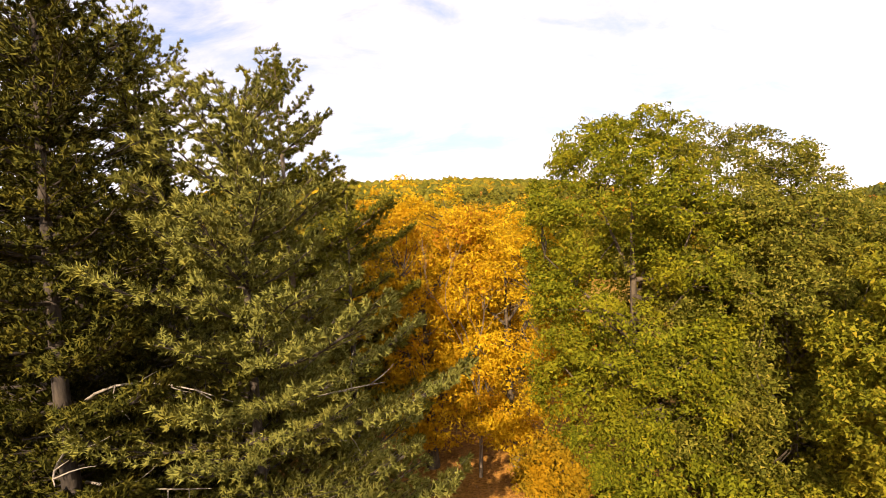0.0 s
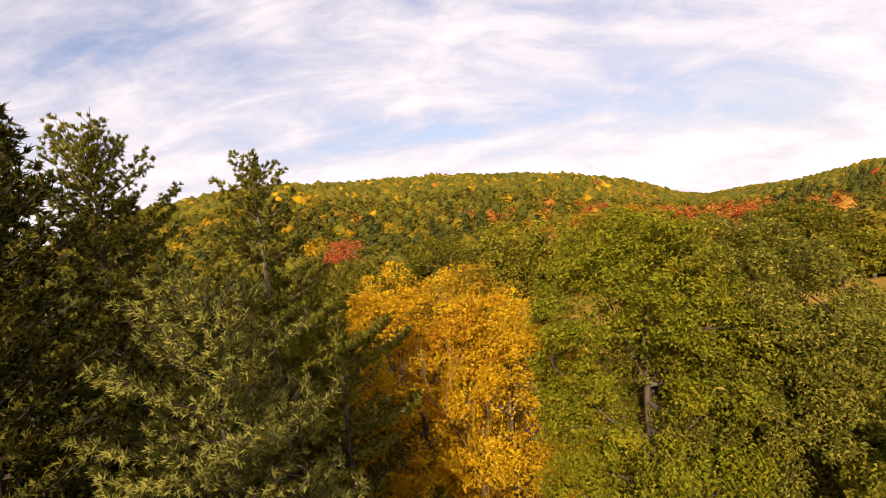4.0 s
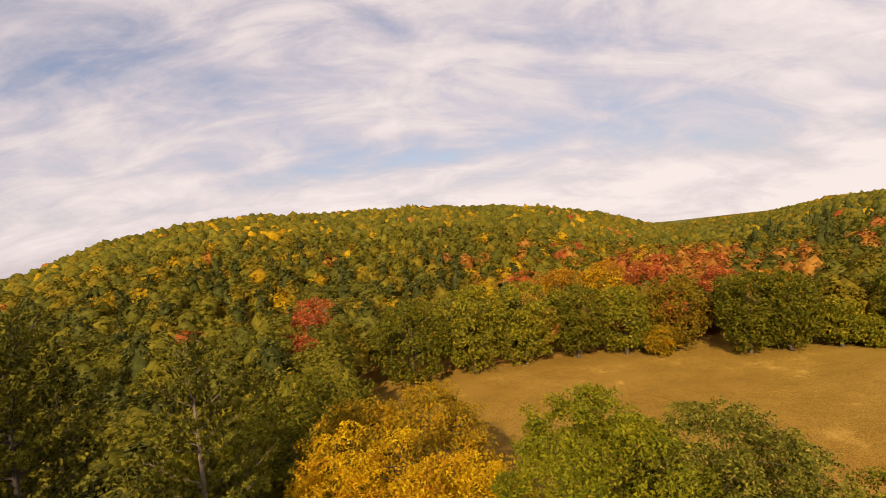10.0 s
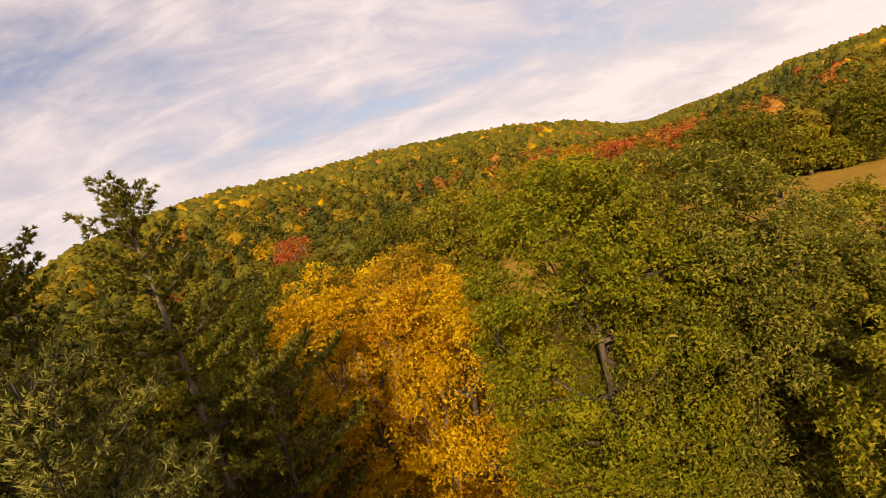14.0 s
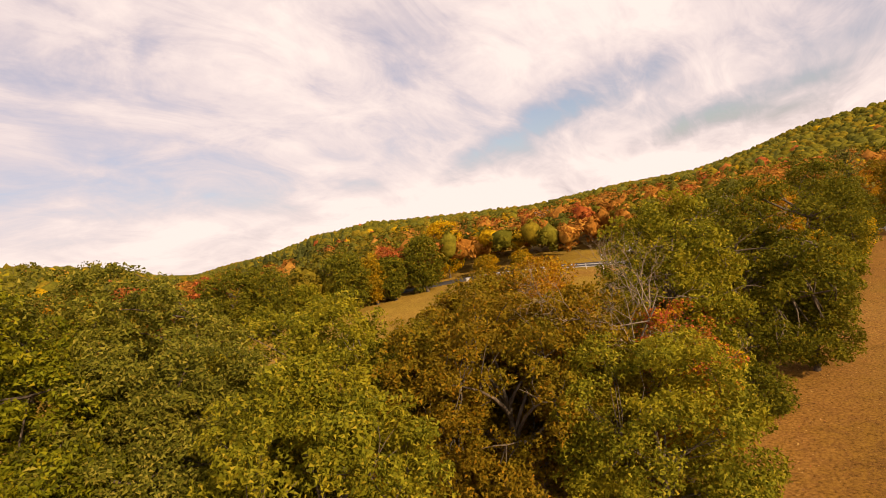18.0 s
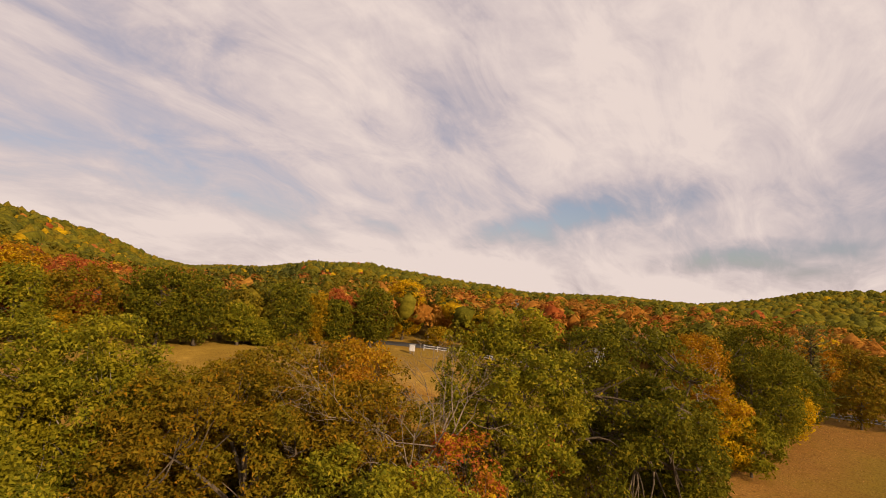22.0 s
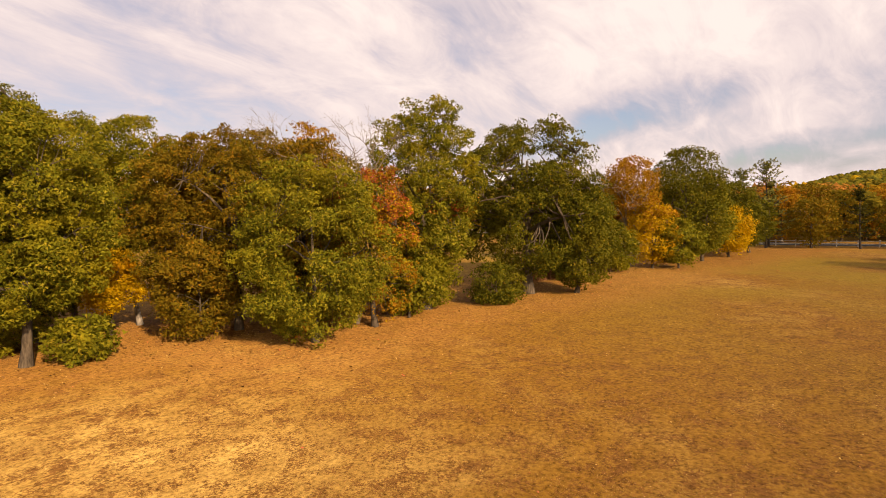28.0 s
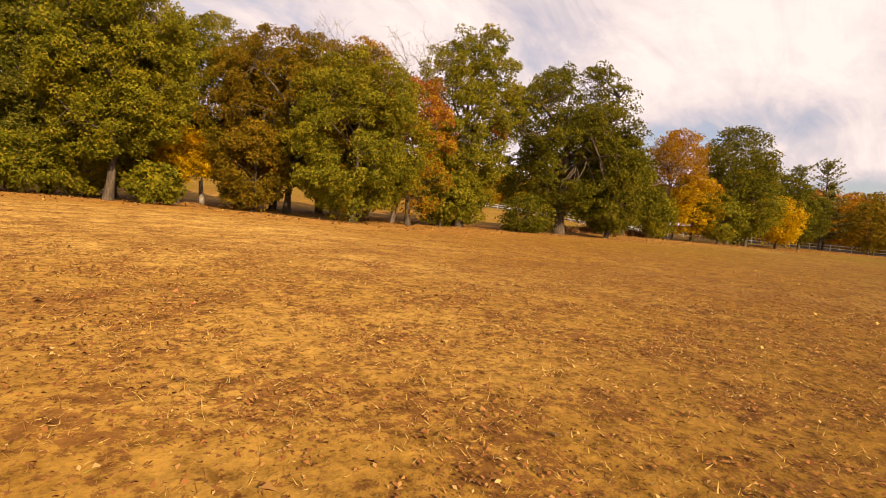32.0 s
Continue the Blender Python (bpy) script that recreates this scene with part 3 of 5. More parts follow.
def pine(x, y, H, R, seed, mat=None, base=2.0, spray=2.8, needles=48, length=0.155, label="", group="", bark_mat=None, width=0.024,
         shape=0.75, split=True, gap=1.5, dead=0, long_boughs=(), whorl=(5, 8)):
    """A white pine: straight trunk, whorls of level boughs that turn up at the tips, each set with thick brushes of needles."""
    rng = np.random.default_rng(seed)
    mat = mat or NEEDLES_SHADED
    e = thing("pine_tree", x, y, label=label, category="tree", group=group)
    path = bend(rng, (0, 0, -0.3), (rng.normal() * 0.3, rng.normal() * 0.3, H), 12, 0.01)
    tr = 0.011 * H + 0.05
    wood = bark_mat or BARK_DARK
    tv, tf = tubes([(path, tr * np.linspace(1.1, 0.08, 12))], 8)
    mesh_object("trunk", tv, tf, wood, e, True)
    wv, wf, nv, nn = [], [], [], []
    wo = 0
    z = base
    while z < H - 0.25:
        u = z / H
        reach = R * (min(1.0, 0.62 + u * 1.4) if u < 0.3 else ((1 - u) / 0.7) ** shape)
        reach = max(reach, 0.45)
        count = int(rng.integers(*whorl))
        a0 = rng.uniform(0, 6.28)
        for k in range(count + 2):
            ang = a0 + k * 6.283 / count + rng.normal() * 0.22 + (0.5 if k >= count else 0)
            zb = z + rng.normal() * 0.22
            L = reach * (rng.uniform(0.6, 1.15) if k < count else rng.uniform(0.3, 0.5))
            for bz, turn, run in long_boughs:
                if k == 0 and abs(z - bz) < gap * 0.45:
                    ang, L = turn, run
            out = np.array([math.cos(ang), math.sin(ang), 0.0])
            lat = np.array([-out[1], out[0], 0.0])
            s = np.linspace(0, 1, 6)
            rise = rng.uniform(-0.08, 0.14) + 0.55 * u * u + 0.5 * smooth(0.8, 1.0, u)
            zz = zb + L * (rise * s - 0.20 * s * (1 - s) * (1 - u) + 0.16 * s ** 3)
            c0 = np.array([np.interp(z, path[:, 2], path[:, 0]), np.interp(z, path[:, 2], path[:, 1]), 0])
            pts = c0 + out * (L * s)[:, None]
            pts[:, 2] = zz
            # brushes of needles crowd along the outer bough and make it one broad soft plume
            space = 1.4 * length
            count_t = max(7, int(spray * 0.52 * L * (0.12 + 0.21 * L) / space ** 2))
            st = 1 - 0.88 * rng.uniform(0, 1, count_t)
            half = (0.10 + 0.25 * L * np.sin(np.pi * np.clip(st * 0.92, 0, 1)) ** 0.8) * rng.uniform(0.75, 1.2)
            aside = rng.uniform(-1, 1, count_t)
            root = np.stack([np.interp(st, s, pts[:, j]) for j in range(3)], 1)
            hub = root + lat * (aside * half)[:, None] + out * (0.35 * np.abs(aside) * half)[:, None] + rng.normal(size=(count_t, 3)) * [0.05, 0.05, 0.09]
            hub[:, 2] += 0.22 * np.abs(aside) * half + 0.06
            axis = unit(out * 0.55 + lat * (aside * 0.6)[:, None] + np.array([0, 0, 1.0]) * rng.uniform(0.25, 0.95, count_t)[:, None])
            i = np.repeat(np.arange(count_t), max(7, needles // 3))
            dr = unit(axis[i] * 0.85 + rng.normal(size=(len(i), 3)) * 0.62)
            ln = (length * rng.uniform(0.75, 1.3, len(i)))[:, None]
            p = hub[i] - axis[i] * 0.04 + rng.normal(size=(len(i), 3)) * 0.02
            sd = unit(np.cross(dr, rng.normal(size=(len(i), 3)))) * width
            tri3 = np.stack([p - sd, p + sd, p + dr * ln], 1)
            soft_n = unit(dr * 0.55 + axis[i] * 0.4 + [0, 0, 0.25] + rng.normal(size=(len(i), 3)) * 0.2)
            flip = (np.cross(tri3[:, 1] - tri3[:, 0], tri3[:, 2] - tri3[:, 0]) * soft_n).sum(1) < 0
            tri3[flip] = tri3[flip][:, [1, 0, 2]]
            blade = tri3.reshape(-1, 3)
            soft_n = np.repeat(soft_n, 3, 0)
            shoots = [(pts, (0.012 + 0.013 * L) * np.linspace(1, 0.15, 6))]
            for w in range(0, count_t, 6 if split else 14):
                k0 = np.array([np.interp(max(0.1, st[w] - 0.12), s, pts[:, j]) for j in range(3)])
                shoots.append((np.linspace(k0, hub[w], 3), np.array([0.014, 0.010, 0.005])))
            bv, bf = tubes(shoots, 5)
            if split:
                bo = mesh_object("bough", bv, bf, wood, e, True)
                mesh_object("needles", blade, np.arange(len(blade)).reshape(-1, 3), mat, bo, normals=soft_n)["kind"] = "stuff"
            else:
                wv.append(bv)
                wf.append(bf + wo)
                wo += len(bv)
                nv.append(blade)
                nn.append(soft_n)
        z += gap * rng.uniform(0.62, 1.05) * (1.0 if u < 0.7 else 0.75 if u < 0.84 else 0.42)
    if not split:
        mesh_object("branchwork", np.concatenate(wv), np.concatenate(wf), wood, e, True)["kind"] = "stuff"
        v = np.concatenate(nv)
        mesh_object("needles", v, np.arange(len(v)).reshape(-1, 3), mat, e, normals=np.concatenate(nn))["kind"] = "stuff"
    # dead lower branches, bleached
    for j in range(dead):
        a = -1.2 + j * 0.55 + rng.normal() * 0.25
        z = H * rng.uniform(0.22, 0.5)
        d = np.array([math.cos(a), math.sin(a), 0.05])
        main = bend(rng, (0, 0, z), d * R * rng.uniform(0.6, 0.95) + [0, 0, z + rng.uniform(-0.5, 0.9)], 7, 0.12)
        fork = [(main, np.linspace(0.05, 0.012, 7))]
        for m in (2, 3, 4, 5):
            fork.append((bend(rng, main[m], main[m] + unit(d + rng.normal(size=3) * 0.6) * rng.uniform(0.7, 1.6), 4, 0.15), np.linspace(0.022, 0.006, 4)))
        lv, lf = tubes(fork, 5)
        mesh_object("dead_branch", lv, lf, BARK_PALE, e, True)
    return e


def bare_tree(x, y, H, seed, label, spread=0.55, mat=None, depth=5, kind="bare_tree", r0=None, group=""):
    rng = np.random.default_rng(seed)
    e = thing(kind, x, y, label=label, category="tree", group=group)
    paths = []

    def grow(p, d, L, r, k, limb):
        q = p + d * L
        limb.append((bend(rng, p, q, 4, 0.08), np.linspace(r, r * 0.62, 4)))
        if k == 0:
            return
        for _ in range(rng.integers(2, 4)):
            nd = unit(d + rng.normal(size=3) * spread + [0, 0, 0.12])
            own = limb
            if k >= depth - 1:
                own = []
                paths.append(own)
            grow(q - d * L * rng.uniform(0, 0.35), nd, L * rng.uniform(0.6, 0.82), r * 0.58, k - 1, own)

    r = r0 or 0.012 * H + 0.03
    stem = []
    grow(np.array([0, 0, -0.2]), unit(np.array([rng.normal() * 0.06, rng.normal() * 0.06, 1.0])), H * 0.33, r, depth, stem)
    # brought to its full height
    tall = H / max(p[-1][2] for limb in [stem, *paths] for p, _ in limb)
    v, f = tubes([(p * tall, q) for p, q in stem], 8)
    mesh_object("trunk", v, f, mat or BARK, e, True)
    for limb in paths:
        v, f = tubes([(p * tall, q) for p, q in limb], 4)
        mesh_object("limb", v, f, mat or BARK, e, True)
    return e


# ---- the near row of trees ----
def near_row():
    g = "trees of the near row"
    p = "pines of the near row"
    pine(-14.6, 25.5, 25.0, 6.0, 11, NEEDLES_LIT, shape=0.44, gap=1.8, spray=3.6, needles=60, width=0.028, length=0.18, whorl=(4, 6), label="tall green white pine with a broad sunlit top", group=p)
    pine(-8.1, 27.0, 23.8, 5.6, 12, NEEDLES_LIT, spray=5.0, shape=0.58, gap=1.7, long_boughs=((10.4, -0.1, 6.6), (12.4, 0.25, 6.4), (14.2, -0.45, 6.2)), needles=60, width=0.028, length=0.18, whorl=(4, 6), dead=5, bark_mat=BARK_GREY, label="white pine with a thin open top", group=p)
    pine(-6.4, 16.2, 18.8, 6.0, 13, NEEDLES_BLUE, spray=3.4, shape=0.6, gap=1.45, needles=60, width=0.025, length=0.17, whorl=(6, 9), dead=5, long_boughs=((8.6, -0.32, 6.9), (6.6, -1.0, 6.4), (10.4, -0.7, 5.6)), label="blue-green young white pine in front of the others", group=p)
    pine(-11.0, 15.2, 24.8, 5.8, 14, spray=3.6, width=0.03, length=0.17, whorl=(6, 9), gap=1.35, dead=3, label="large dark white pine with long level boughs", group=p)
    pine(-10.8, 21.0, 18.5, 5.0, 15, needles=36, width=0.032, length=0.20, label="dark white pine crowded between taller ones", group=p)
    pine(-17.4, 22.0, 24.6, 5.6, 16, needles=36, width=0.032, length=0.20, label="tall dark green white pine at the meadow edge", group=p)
    pine(-4.9, 25.4, 16.2, 4.6, 17, NEEDLES_LIT, spray=4.0, gap=2.0, needles=60, width=0.028, length=0.18, whorl=(4, 6), label="young green pine beside the golden maple", group=p)
    # the shade on these pines is mostly in their dark needle colour
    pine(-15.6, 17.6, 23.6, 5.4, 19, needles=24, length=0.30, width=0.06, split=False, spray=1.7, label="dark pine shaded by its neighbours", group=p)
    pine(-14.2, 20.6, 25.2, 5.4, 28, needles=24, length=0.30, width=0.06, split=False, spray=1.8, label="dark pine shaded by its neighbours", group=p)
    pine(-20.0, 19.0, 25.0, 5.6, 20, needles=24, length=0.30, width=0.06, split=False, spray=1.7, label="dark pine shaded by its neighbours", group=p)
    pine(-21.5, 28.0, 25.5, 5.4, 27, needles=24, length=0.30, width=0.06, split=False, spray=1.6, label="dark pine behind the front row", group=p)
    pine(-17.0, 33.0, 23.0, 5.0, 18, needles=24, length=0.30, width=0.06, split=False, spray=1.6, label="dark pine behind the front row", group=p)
    # golden maple and the yellowing one behind it
    broadleaf("maple_tree", -1.6, 32.0, 17.6, 4.7, 1.2, MAPLE_GOLD, 21, 56000, 0.18, limbs=11, low=0.02, thin=0.12, twigs=80, label="golden yellow maple in full autumn colour", group=g, extra=[(MAPLE_ORANGE, 0.08, 0.17)])
    broadleaf("maple_tree", 3.6, 31.4, 16.6, 4.6, 0.6, MAPLE_GOLD, 23, 44000, 0.18, limbs=10, thin=0.14, twigs=80, label="bright yellow maple with a forked grey trunk", group=g)
    broadleaf("maple_tree", 1.6, 42.5, 16.8, 5.2, 2.0, OLIVE_GOLD, 22, 22000, 0.28, lump=0.9, label="olive and gold maple behind the golden one", group=g)
    broadleaf("maple_tree", -3.4, 43.0, 15.8, 4.0, 2.0, OLIVE_GOLD, 26, 15000, 0.28, lump=0.9, label="olive green maple behind the golden one", group=g)
    broadleaf("oak_tree", -7.6, 47.0, 17.0, 6.2, 2.0, OAK_DARK, 24, 11000, 0.4, lump=1.0, label="dark green broad-leaved tree behind the pines", group=g)
    broadleaf("oak_tree", -14.5, 45.0, 14.5, 5.0, 2.0, OAK_GREEN, 25, 9000, 0.4, lump=1.0, label="green broad-leaved tree behind the pines", group=g)
    # oaks
    broadleaf("oak_tree", 9.3, 25.6, 20.3, 5.3, 0.2, OAK_LIME, 131, 120000, 0.165, limbs=14, full=2.05, twigs=40, label="yellow-green oak with a full rounded crown", group=g, extra=[(MAPLE_RED, 0.0005, 0.13)])
    broadleaf("oak_tree", 14.6, 25.4, 19.1, 5.9, 0.2, OAK_DULL, 33, 120000, 0.165, limbs=14, full=2.05, twigs=40, wood=1.2, label="broad dull green oak with a rounded crown", group=g)
    broadleaf("oak_tree", 16.3, 16.2, 13.5, 3.9, 2.0, OAK_GREEN, 33, 90000, 0.165, limbs=13, thin=0.24, airy=1, twigs=90, label="green oak with hanging outer limbs", group=g)
    for i, (x, y, H, R, m) in enumerate([(9.4, 19.8, 4.2, 2.4, OAK_LIME), (12.6, 20.4, 3.6, 2.4, OAK_GREEN), (15.8, 20.4, 4.4, 2.6, OAK_GREEN), (6.6, 20.6, 3.0, 1.8, OAK_LIME), (4.6, 26.2, 3.4, 1.6, OLIVE_GOLD)]):
        broadleaf("shrub", x, y, H, R, 0.1, m, 130 + i, 8000, 0.2, limbs=4, twigs=20, label="low leafy undergrowth at the foot of the oaks", group="undergrowth of the near row")
    broadleaf("oak_tree", 14.4, 22.4, 14.4, 3.0, 1.0, OAK_DULL, 57, 46000, 0.155, thin=0.1, trunk_r=0.2, label="dull green oak crowded by larger ones", group=g)
    broadleaf("oak_tree", 24.2, 22.6, 15.2, 3.4, 3.0, OAK_GREEN, 44, 38000, 0.18, thin=0.24, airy=1, lump=0.5, bark_mat=BARK_PALE, trunk_r=0.17, label="slender tree with a pale straight trunk", group=g)
    broadleaf("oak_tree", 20.8, 24.4, 15.0, 3.5, 2.0, OAK_GREEN, 65, 42000, 0.18, thin=0.2, airy=1, lump=0.5, bark_mat=BARK_GREY, trunk_r=0.19, label="green oak rising behind the front trees", group=g)
    broadleaf("oak_tree", 28.6, 19.6, 13.3, 3.4, 1.5, OAK_BROWN, 66, 34000, 0.19, limbs=10, thin=0.22, airy=1, label="russet oak behind the front trees", group=g)
    broadleaf("oak_tree", 25.4, 18.8, 12.8, 3.0, 1.6, OAK_BROWN, 45, 22000, 0.18, thin=0.3, airy=1, lump=0.6, trunk_r=0.11, label="small russet tree with a thin trunk", group=g)
    broadleaf("maple_tree", 21.8, 20.8, 5.6, 1.9, 1.5, MAPLE_GOLD, 46, 12000, 0.19, trunk_r=0.12, limbs=6, label="small bright yellow maple at the wood's edge", group=g)
    broadleaf("oak_tree", 27.6, 15.4, 13.2, 5.0, 1.8, OAK_BROWN, 34, 56000, 0.165, limbs=16, thin=0.34, lump=0.5, airy=1, twigs=120, wood=1.25, low=-0.06, label="russet brown oak turning for autumn", group=g)
    broadleaf("oak_tree", 31.2, 12.6, 12.4, 3.8, 1.6, OAK_BROWN, 47, 38000, 0.185, limbs=12, thin=0.3, airy=1, twigs=90, label="olive tree with patches of orange leaves", group=g, extra=[(MAPLE_ORANGE, 0.05, 0.19)])
    broadleaf("oak_tree", 28.6, 8.4, 10.8, 4.2, 0.3, OAK_GREEN, 35, 60000, 0.165, limbs=10, thin=0.18, low=0.10, label="green bushy tree with branches down to the grass", group=g, extra=[(MAPLE_ORANGE, 0.05, 0.18)])
    broadleaf("oak_tree", 32.2, 18.4, 13.8, 3.8, 1.5, OAK_BROWN, 58, 24000, 0.2, limbs=9, thin=0.24, airy=1, label="russet oak behind the front trees", group=g)
    broadleaf("oak_tree", 37.4, 18.8, 13.6, 3.6, 1.5, OAK_BROWN, 59, 22000, 0.2, limbs=9, thin=0.26, airy=1, label="olive brown oak with orange leaves showing", group=g, extra=[(MAPLE_ORANGE, 0.10, 0.2)])
    broadleaf("oak_tree", 24.6, 14.5, 6.2, 2.1, 0.3, OAK_BROWN, 48, 12000, 0.19, trunk_r=0.09, label="small olive brown tree at the wood's edge", group=g)
    broadleaf("maple_tree", 33.6, 8.5, 10.2, 2.7, 0.5, MAPLE_ORANGE, 36, 11000, 0.17, thin=0.42, twigs=90, label="sparse orange and yellow young maple", group=g, extra=[(MAPLE_GOLD, 0.12, 0.17), (OAK_GREEN, 0.25, 0.17), (MAPLE_RED, 0.35, 0.17)])
    broadleaf("maple_tree", 33.4, 14.4, 14.4, 2.3, 3.5, MAPLE_ORANGE, 49, 11000, 0.18, thin=0.34, limbs=8, trunk_r=0.12, label="slender golden orange maple beside the bare tree", group=g, extra=[(MAPLE_GOLD, 0.40, 0.18)])
    broadleaf("oak_tree", 40.2, 9.6, 16.4, 4.0, 2.6, OAK_GREEN, 37, 46000, 0.2, limbs=14, thin=0.24, airy=1, twigs=100, label="tall open oak with a high crown", group=g, extra=[(MAPLE_RED, 0.01, 0.2)])
    broadleaf("oak_tree", 51.2, 7.0, 15.4, 7.0, 1.8, OAK_DARK, 38, 60000, 0.22, limbs=20, trunk_r=0.5, lump=0.6, thin=0.2, airy=0.6, wood=1.4, twigs=120, full=2.1, label="dark green spreading oak with heavy limbs", group=g)
    broadleaf("oak_tree", 53.6, 3.4, 9.8, 2.9, 0.4, OAK_DARK, 50, 26000, 0.21, thin=0.08, label="hanging dark green oak limb mass at the meadow", group=g)
    broadleaf("oak_tree", 40.6, 10.4, 7.0, 2.6, 0.2, OAK_GREEN, 51, 20000, 0.19, low=0.12, label="young green oak with leaves down to the grass", group=g)
    broadleaf("shrub", 45.6, 6.7, 3.2, 2.3, 0.1, OAK_DARK, 52, 8000, 0.2, thin=0.3, airy=1, low=0.2, bough=0.5, label="low dark green shrub under the oaks", group=g)
    broadleaf("maple_tree", 75.8, 3.8, 8.0, 2.6, 0.5, MAPLE_GOLD, 39, 9000, 0.24, lump=0.7, thin=0.4, label="low golden maple at the meadow edge", group=g, extra=[(MAPLE_ORANGE, 0.3, 0.26)])
    broadleaf("maple_tree", 77.0, 6.8, 14.0, 3.4, 6.0, MAPLE_ORANGE, 56, 14000, 0.24, lump=0.8, thin=0.18, bark_mat=BARK_PALE, label="orange maple half stripped of its leaves", group=g)
    broadleaf("oak_tree", 84.0, 2.2, 15.0, 5.0, 1.6, OAK_DARK, 40, 22000, 0.28, lump=1.0, label="green oak at the meadow edge", group=g)
    broadleaf("oak_tree", 77.5, 1.2, 6.0, 2.6, 0.3, OAK_GREEN, 53, 8000, 0.27, label="low green tree in front of the oak", group=g)
    for i, (x, y, H, R, m) in enumerate([(37.0, 8.6, 4.0, 2.0, OAK_GREEN), (60.5, 7.5, 6.0, 2.6, OAK_GREEN), (67.0, 8.4, 9.5, 3.6, OAK_DARK),
                                         (70.5, 6.4, 5.0, 2.4, OAK_GREEN), (88.5, 1.2, 10.5, 3.8, OAK_GREEN), (101.5, 0.5, 11.5, 3.8, OAK_DARK), (105.5, -1.8, 9.5, 3.2, OAK_DARK), (17.6, 27.6, 14.6, 4.2, OAK_DULL), (18.2, 23.0, 12.0, 3.4, OAK_GREEN), (26.6, 20.6, 3.2, 1.8, OAK_GREEN), (18.4, 14.6, 2.2, 1.3, OAK_GREEN)]):
        broadleaf("oak_tree" if H > 4.6 else "shrub", x, y, H, R, 0.3 if H < 8 else 1.0, m, 150 + i, int(1700 * R * H ** 0.5), 0.24, limbs=6, twigs=30, thin=0.06, label="low leafy green growth under the tree row", group="undergrowth of the near row")
    broadleaf("maple_tree", 98.0, -0.3, 7.6, 3.0, 0.6, MAPLE_GOLD, 41, 9000, 0.28, lump=0.9, label="small golden maple at the meadow edge", group=g)
    broadleaf("oak_tree", 93.0, 4.0, 12.8, 4.4, 0.8, OAK_DARK, 42, 15000, 0.3, lump=1.0, label="dark green oak in the tree row", group=g)
    broadleaf("oak_tree", 63.0, 9.5, 11.0, 4.4, 1.5, OAK_DARK, 54, 16000, 0.26, lump=1.0, label="dark green oak in the tree row", group=g)
    pine(116.0, -2.6, 14.6, 4.8, 43, NEEDLES_BLUE, shape=0.5, needles=24, length=0.30, width=0.06, split=False, spray=1.6, label="white pine at the far end of the meadow", group=p)
    pine(110.0, 1.0, 13.0, 4.6, 55, NEEDLES_BLUE, shape=0.5, needles=24, length=0.30, width=0.06, split=False, spray=1.6, label="white pine at the far end of the meadow", group=p)
    bare_tree(33.4, 10.2, 15.0, 154, "bare grey tree with fine upright branches", mat=BARK_GREY, depth=7, r0=0.21, spread=0.54, group=g)
    bare_tree(1.2, 30.2, 14.4, 171, "twiggy half-bare maple between the golden crowns", mat=BARK_GREY, depth=6, r0=0.12, spread=0.3, group=g)
    bare_tree(78.5, 8.0, 14.2, 92, "half-bare tree with peach-coloured twigs", mat=BARK_PALE, depth=6, group=g)


near_row()


def meadow_end():
    """The mixed row that closes the meadow at the road, and two trees whose shadows lie on the turf."""
    g = "trees at the end of the meadow"
    rng = random.Random(8)
    spots = [(117.5, -9), (119, -15.5), (121.5, -21), (122.5, -27), (125, -33), (119.5, -2.5), (127, -40), (130, -48)]
    mats = [OAK_BROWN, OAK_GREEN, OAK_BROWN, OAK_DARK, OAK_BROWN, OAK_DARK, OAK_DARK, OAK_GREEN]
    for i, ((x, y), m) in enumerate(zip(spots, mats)):
        if i in (1, 3, 5):
            pine(x, y, rng.uniform(9.5, 12.5), 3.4, 330 + i, needles=24, length=0.30, width=0.06, split=False, spray=1.6, label="dark pine in the row before the road", group=g)
        else:
            broadleaf("oak_tree", x, y, rng.uniform(8, 11), rng.uniform(2.8, 3.6), 0.8, m, 300 + i, 4500, 0.42, lump=0.9, limbs=5, twigs=20, thin=0.15, label="dark tree in the row before the road", group=g)
    for i, (x, y, H) in enumerate([(137, -8, 11.5), (141, -16, 11), (145, -25, 11.5), (136, 1, 12), (148, -35, 11), (133, -3, 11), (138, -12, 10.5), (150, -20, 12)]):
        broadleaf("maple_tree", x, y, H, 4.0, 0.8, (OAK_BROWN, MAPLE_ORANGE)[i % 2], 340 + i, 5000, 0.42, lump=0.9, limbs=5, twigs=20, thin=0.15, label="rusty orange tree beyond the road", group=g)
    for i, (x, y) in enumerate([(84, -44), (92, -47)]):
        broadleaf("oak_tree", x, y, 14, 4.5, 2.0, OAK_GREEN, 320 + i, 3000, 0.5, lump=1.1, limbs=5, twigs=20, label="green oak south of the meadow", group=g)


meadow_end()


